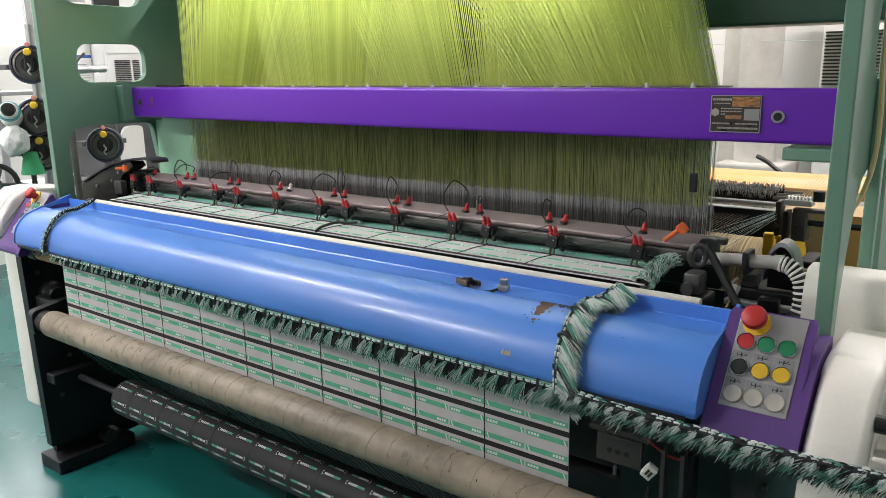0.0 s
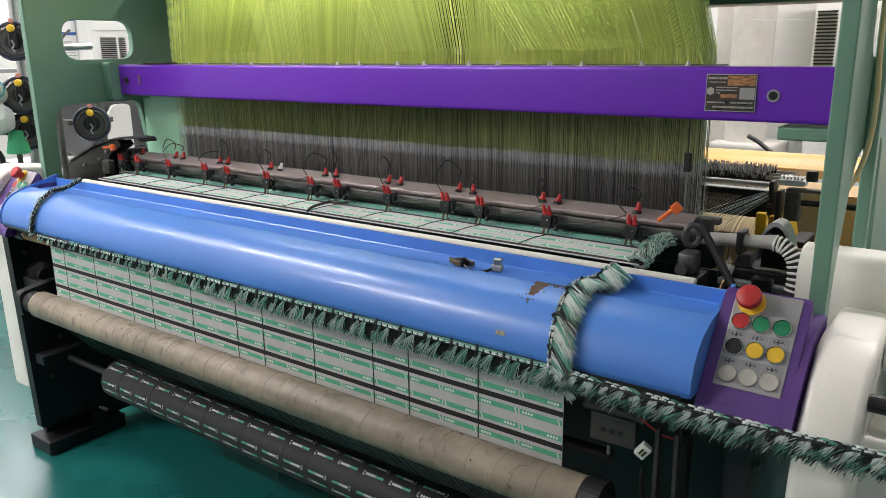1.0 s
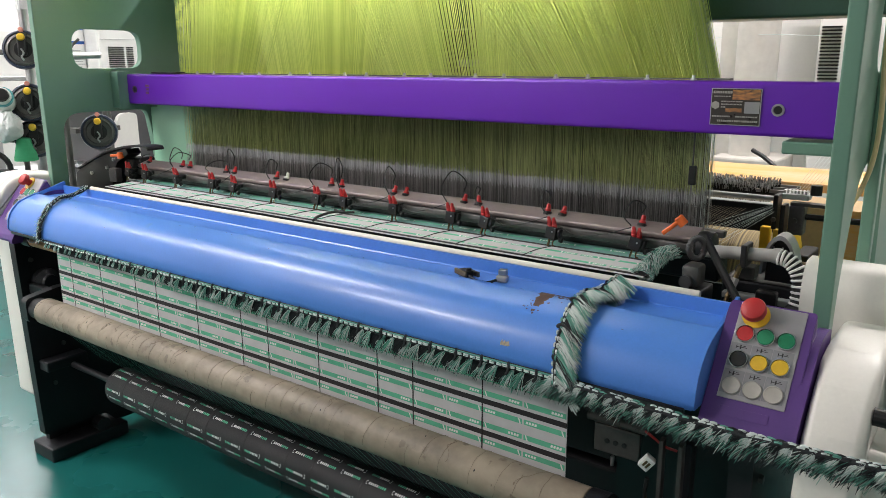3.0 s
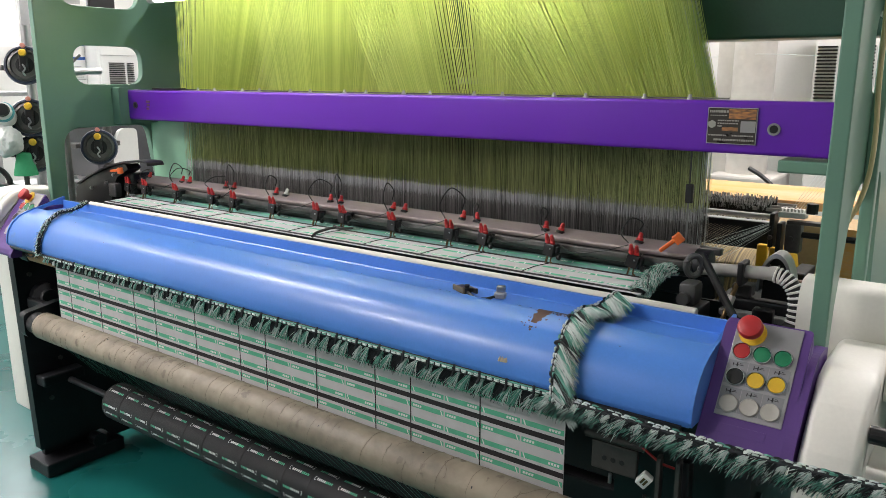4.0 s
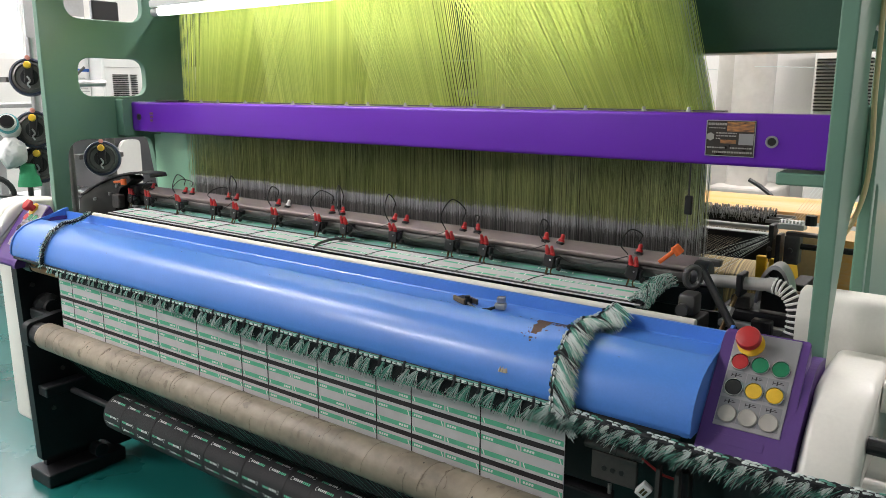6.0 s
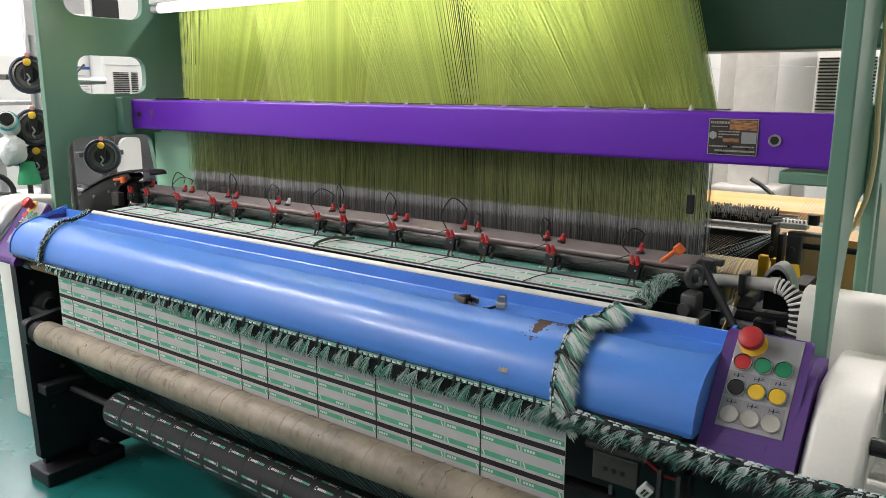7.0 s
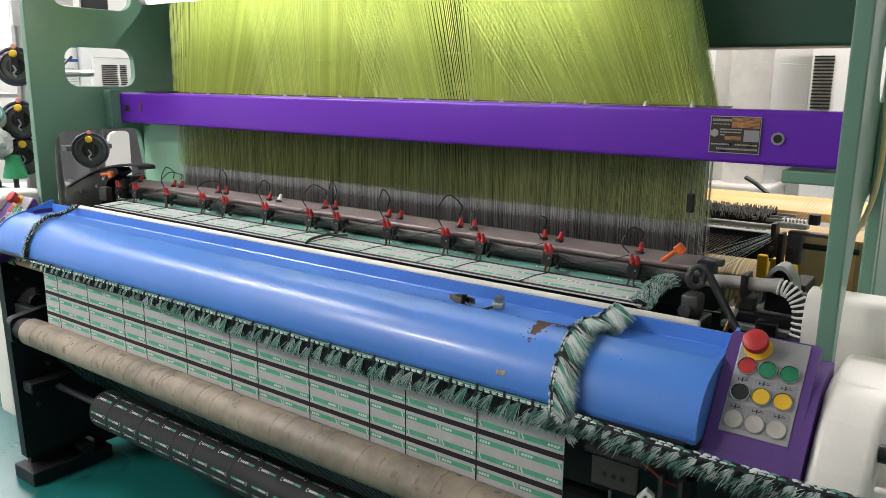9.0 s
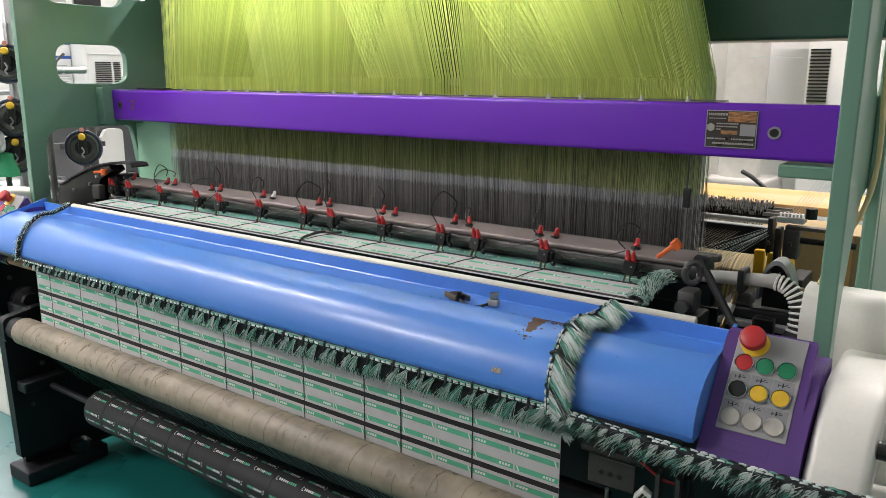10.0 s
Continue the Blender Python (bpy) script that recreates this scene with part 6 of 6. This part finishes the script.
part("lever", tube([(-1.8, 0.555, 1.555), (-1.8, 0.565, 1.58), (-1.8, 0.60, 1.61)], 0.006, 8), DSTEEL, rail)
part("post", cyl((-1.82, 0.51, 0.0), (-1.82, 0.51, 1.53), 0.014, 12), DSTEEL, rail)
ac = thing("air_conditioner", "white floor-standing air conditioner with grilles", "air conditioner")
part("body", box(-3.95, -3.50, 1.665, 2.25, 0.0, 1.86, 0.02), TUBEW, ac)
for k in range(14):
    part("louvre", box(-3.499, -3.492, 1.735, 1.850, 1.44 + 0.0128 * k, 1.4465 + 0.0128 * k), BLACKP, ac)
    part("louvre", box(-3.499, -3.492, 1.872, 1.92, 1.44 + 0.0128 * k, 1.4465 + 0.0128 * k), BLACKP, ac)
part("seam", box(-3.499, -3.496, 1.68, 1.95, 1.66, 1.663), GREYP, ac)
pst = thing("notice_board", "white printed notice with blue and red headings", "poster")
part("sheet", box(-3.66, -3.655, 1.355, 1.655, 1.35, 2.0), TUBEW, pst)
part("heading", box(-3.6549, -3.652, 1.435, 1.655, 1.725, 1.76), POSTB, pst)
part("heading", box(-3.6549, -3.652, 1.545, 1.655, 1.630, 1.650), POSTB, pst)
part("heading", box(-3.6549, -3.652, 1.455, 1.542, 1.630, 1.650), RED, pst)
for k in range(9):
    part("text_bar", box(-3.6549, -3.653, 1.475, 1.645 - 0.012 * (k % 3), 1.44 + 0.018 * k, 1.445 + 0.018 * k), GREYP, pst)
part("board", box(-3.68, -3.6605, 1.25, 1.66, 0.0, 2.2), GREYP, pst)
dk = thing("wall_display", "dark framed display on the far wall", "display")
part("screen", box(-3.7, -3.66, 1.72, 1.92, 1.87, 2.12, 0.01), BLACKP, dk)
part("bracket", box(-3.74, -3.7005, 1.78, 1.86, 0.0, 2.1), DSTEEL, dk)
cone = thing("yarn_cone", "pale blue yarn cone on a peg", "yarn cone", "yarn cones")
part("yarn", lathe([(0.036, 0.0), (0.048, 0.01), (0.036, 0.13), (0.02, 0.135)], 24), TUBEW, cone, smooth=True)
part("tip", lathe([(0.030, 0.1355), (0.026, 0.15), (0.018, 0.151)], 20), BLACKP, cone)
part("rim", lathe([(0.042, 0.09), (0.046, 0.10), (0.043, 0.112)], 24), BLUEL, cone)
cone.matrix_basis = Matrix.Translation((-2.05, 0.36, 1.335)) @ Vector((0.75, -0.4, 0.25)).to_track_quat("Z", "Y").to_matrix().to_4x4()
c2 = thing("yarn_cone", "green yarn cone standing low", "yarn cone", "yarn cones")
part("yarn", lathe([(0.05, -0.06), (0.05, -0.05), (0.03, 0.04), (0.01, 0.045)], 22), mat("green_yarn_cone", (0.05, 0.40, 0.18), 0.7), c2, smooth=True)
c2.matrix_basis = pose(-2.0, 0.40, 1.135)
part("post", cyl((0, 0, -1.135), (0, 0, -0.06), 0.012, 10), DSTEEL, c2)
bag = thing("plastic_bag", "crumpled thin white plastic bag hung under a cone", "bag")
bm = bmesh.new()
bmesh.ops.create_icosphere(bm, subdivisions=4, radius=0.075)
for v in bm.verts:
    k = noise.noise(v.co * 22) * 0.03 + noise.noise(v.co * 55) * 0.012
    v.co = v.co * (1 + k * 6) * (0.75 + 0.35 * (0.075 - v.co.z) / 0.15)
    v.co.y *= 0.8
part("sack", bm, BAG, bag)
bag.matrix_basis = pose(-2.02, 0.345, 1.245)
wh = thing("hand_wheel", "black spoked hand wheel", "wheel")
part("rim", tube([(0.085 * math.cos(a), 0.085 * math.sin(a), 0) for a in (2 * math.pi * k / 24 for k in range(25))], 0.012, 8, smooth_steps=1), BLACKP, wh, smooth=True)
for k in range(5):
    a = 2 * math.pi * k / 5
    part("spoke", cyl((0.0, 0.0, 0.0), (0.08 * math.cos(a), 0.08 * math.sin(a), 0), 0.007, 8), DSTEEL, wh)
part("hub", cyl((0, 0, -0.02), (0, 0, 0.02), 0.022, 16), DSTEEL, wh)
wh.matrix_basis = Matrix.Translation((-2.0, 0.235, 1.045)) @ Vector((0.8, -0.58, 0.1)).to_track_quat("Z", "Y").to_matrix().to_4x4()
part("stand", cyl((0.0, 0, -0.02), (-0.20, -1.0, -0.1), 0.012, 10), DSTEEL, wh)
rk = thing("bobbin_rack", "grey rack of red bobbins before the window", "rack")
part("post", box(-2.62, -2.58, 0.52, 0.56, 0.0, 2.0, 0.004), GREYP, rk)
for k in range(5):
    z = 1.50 + 0.105 * k
    part("bobbin", lathe([(0.035, 0), (0.036, 0.03), (0.020, 0.045), (0.034, 0.055), (0.034, 0.06)], 20, m=Matrix.Translation((-2.57, 0.49, z)) @ Vector((0.8, -0.58, 0.1)).to_track_quat("Z", "Y").to_matrix().to_4x4()), RED, rk, "red bobbin", smooth=True)
part("shelf", box(-2.75, -2.45, 0.40, 0.72, 1.42, 1.44, 0.003), GREYP, rk)


# ---- movement: the two harness sets rise and fall with each pick ----
LIFT = [
    (0.0, 0, 6), (0.1, 38, 33), (0.2, 62, 57), (0.3, 10, 16), (0.4, 12, 57), (0.5, 45, 40), (0.6, -5, 53), (0.7, 50, 45),
    (0.8, 58, 53), (0.9, 20, 26), (1.0, 58, 53), (1.1, 28, 65), (1.2, 12, 70), (1.3, -5, 70), (1.4, 3, 75), (1.5, 5, 63),
    (1.6, 63, 58), (1.7, 20, 26), (1.8, 17, 23), (1.9, 62, 57), (2.0, 12, 18), (2.1, 8, 14), (2.2, 7, 57), (2.3, 15, 21),
    (2.4, 27, 33), (2.5, 62, 57), (2.6, 15, 57), (2.7, 48, 43), (2.8, 14, 20), (2.9, 66, 61), (3.0, 17, 23), (3.1, 62, 57),
    (3.2, 15, 21), (3.3, 53, 48), (3.4, 7, 13), (3.5, 52, 47), (3.6, 8, 14), (3.7, 57, 52), (3.8, 5, 55), (3.9, 50, 45),
    (4.0, 17, 23), (4.1, 10, 16), (4.2, 67, 62), (4.3, 37, 32), (4.4, 22, 28), (4.5, -7, 35), (4.6, 17, 23), (4.7, 18, 24),
    (4.8, 63, 58), (4.9, 30, 36), (5.0, 17, 23), (5.1, 55, 50), (5.2, 10, 52), (5.3, 38, 33), (5.4, 63, 58), (5.5, 3, 9),
    (5.6, 38, 33), (5.7, 47, 42), (5.8, -7, -1), (5.9, 57, 52), (6.0, 1, 7), (6.1, 54, 49), (6.2, 15, 21), (6.3, 51, 46),
    (6.4, -2, 4), (6.5, 52, 47), (6.6, 5, 11), (6.7, 50, 45), (6.8, 10, 43), (6.9, 13, 19), (7.0, 10, 16), (7.1, 63, 58),
    (7.2, 25, 31), (7.3, 17, 23), (7.4, 58, 53), (7.5, 8, 50), (7.6, 27, 33), (7.7, 57, 52), (7.8, 10, 16), (7.9, 18, 24),
    (8.0, 52, 47), (8.1, 0, 55), (8.2, 27, 63), (8.3, 22, 55), (8.4, 13, 60), (8.5, 27, 63), (8.6, 52, 47), (8.7, 2, 8),
    (8.8, 43, 38), (8.9, 23, 29), (9.0, 10, 16), (9.1, 20, 43), (9.2, 22, 28), (9.3, 10, 16), (9.4, 60, 55), (9.5, 47, 42),
    (9.6, 27, 33), (9.7, 33, 68), (9.8, 27, 33), (9.9, 20, 50), (10.0, 67, 62),
]


def motions():
    walk(set_a, [(t, pose(0, 0, 0.001 * a)) for t, a, b in LIFT])
    walk(set_b, [(t, pose(0, 0, 0.001 * b)) for t, a, b in LIFT])


motions()
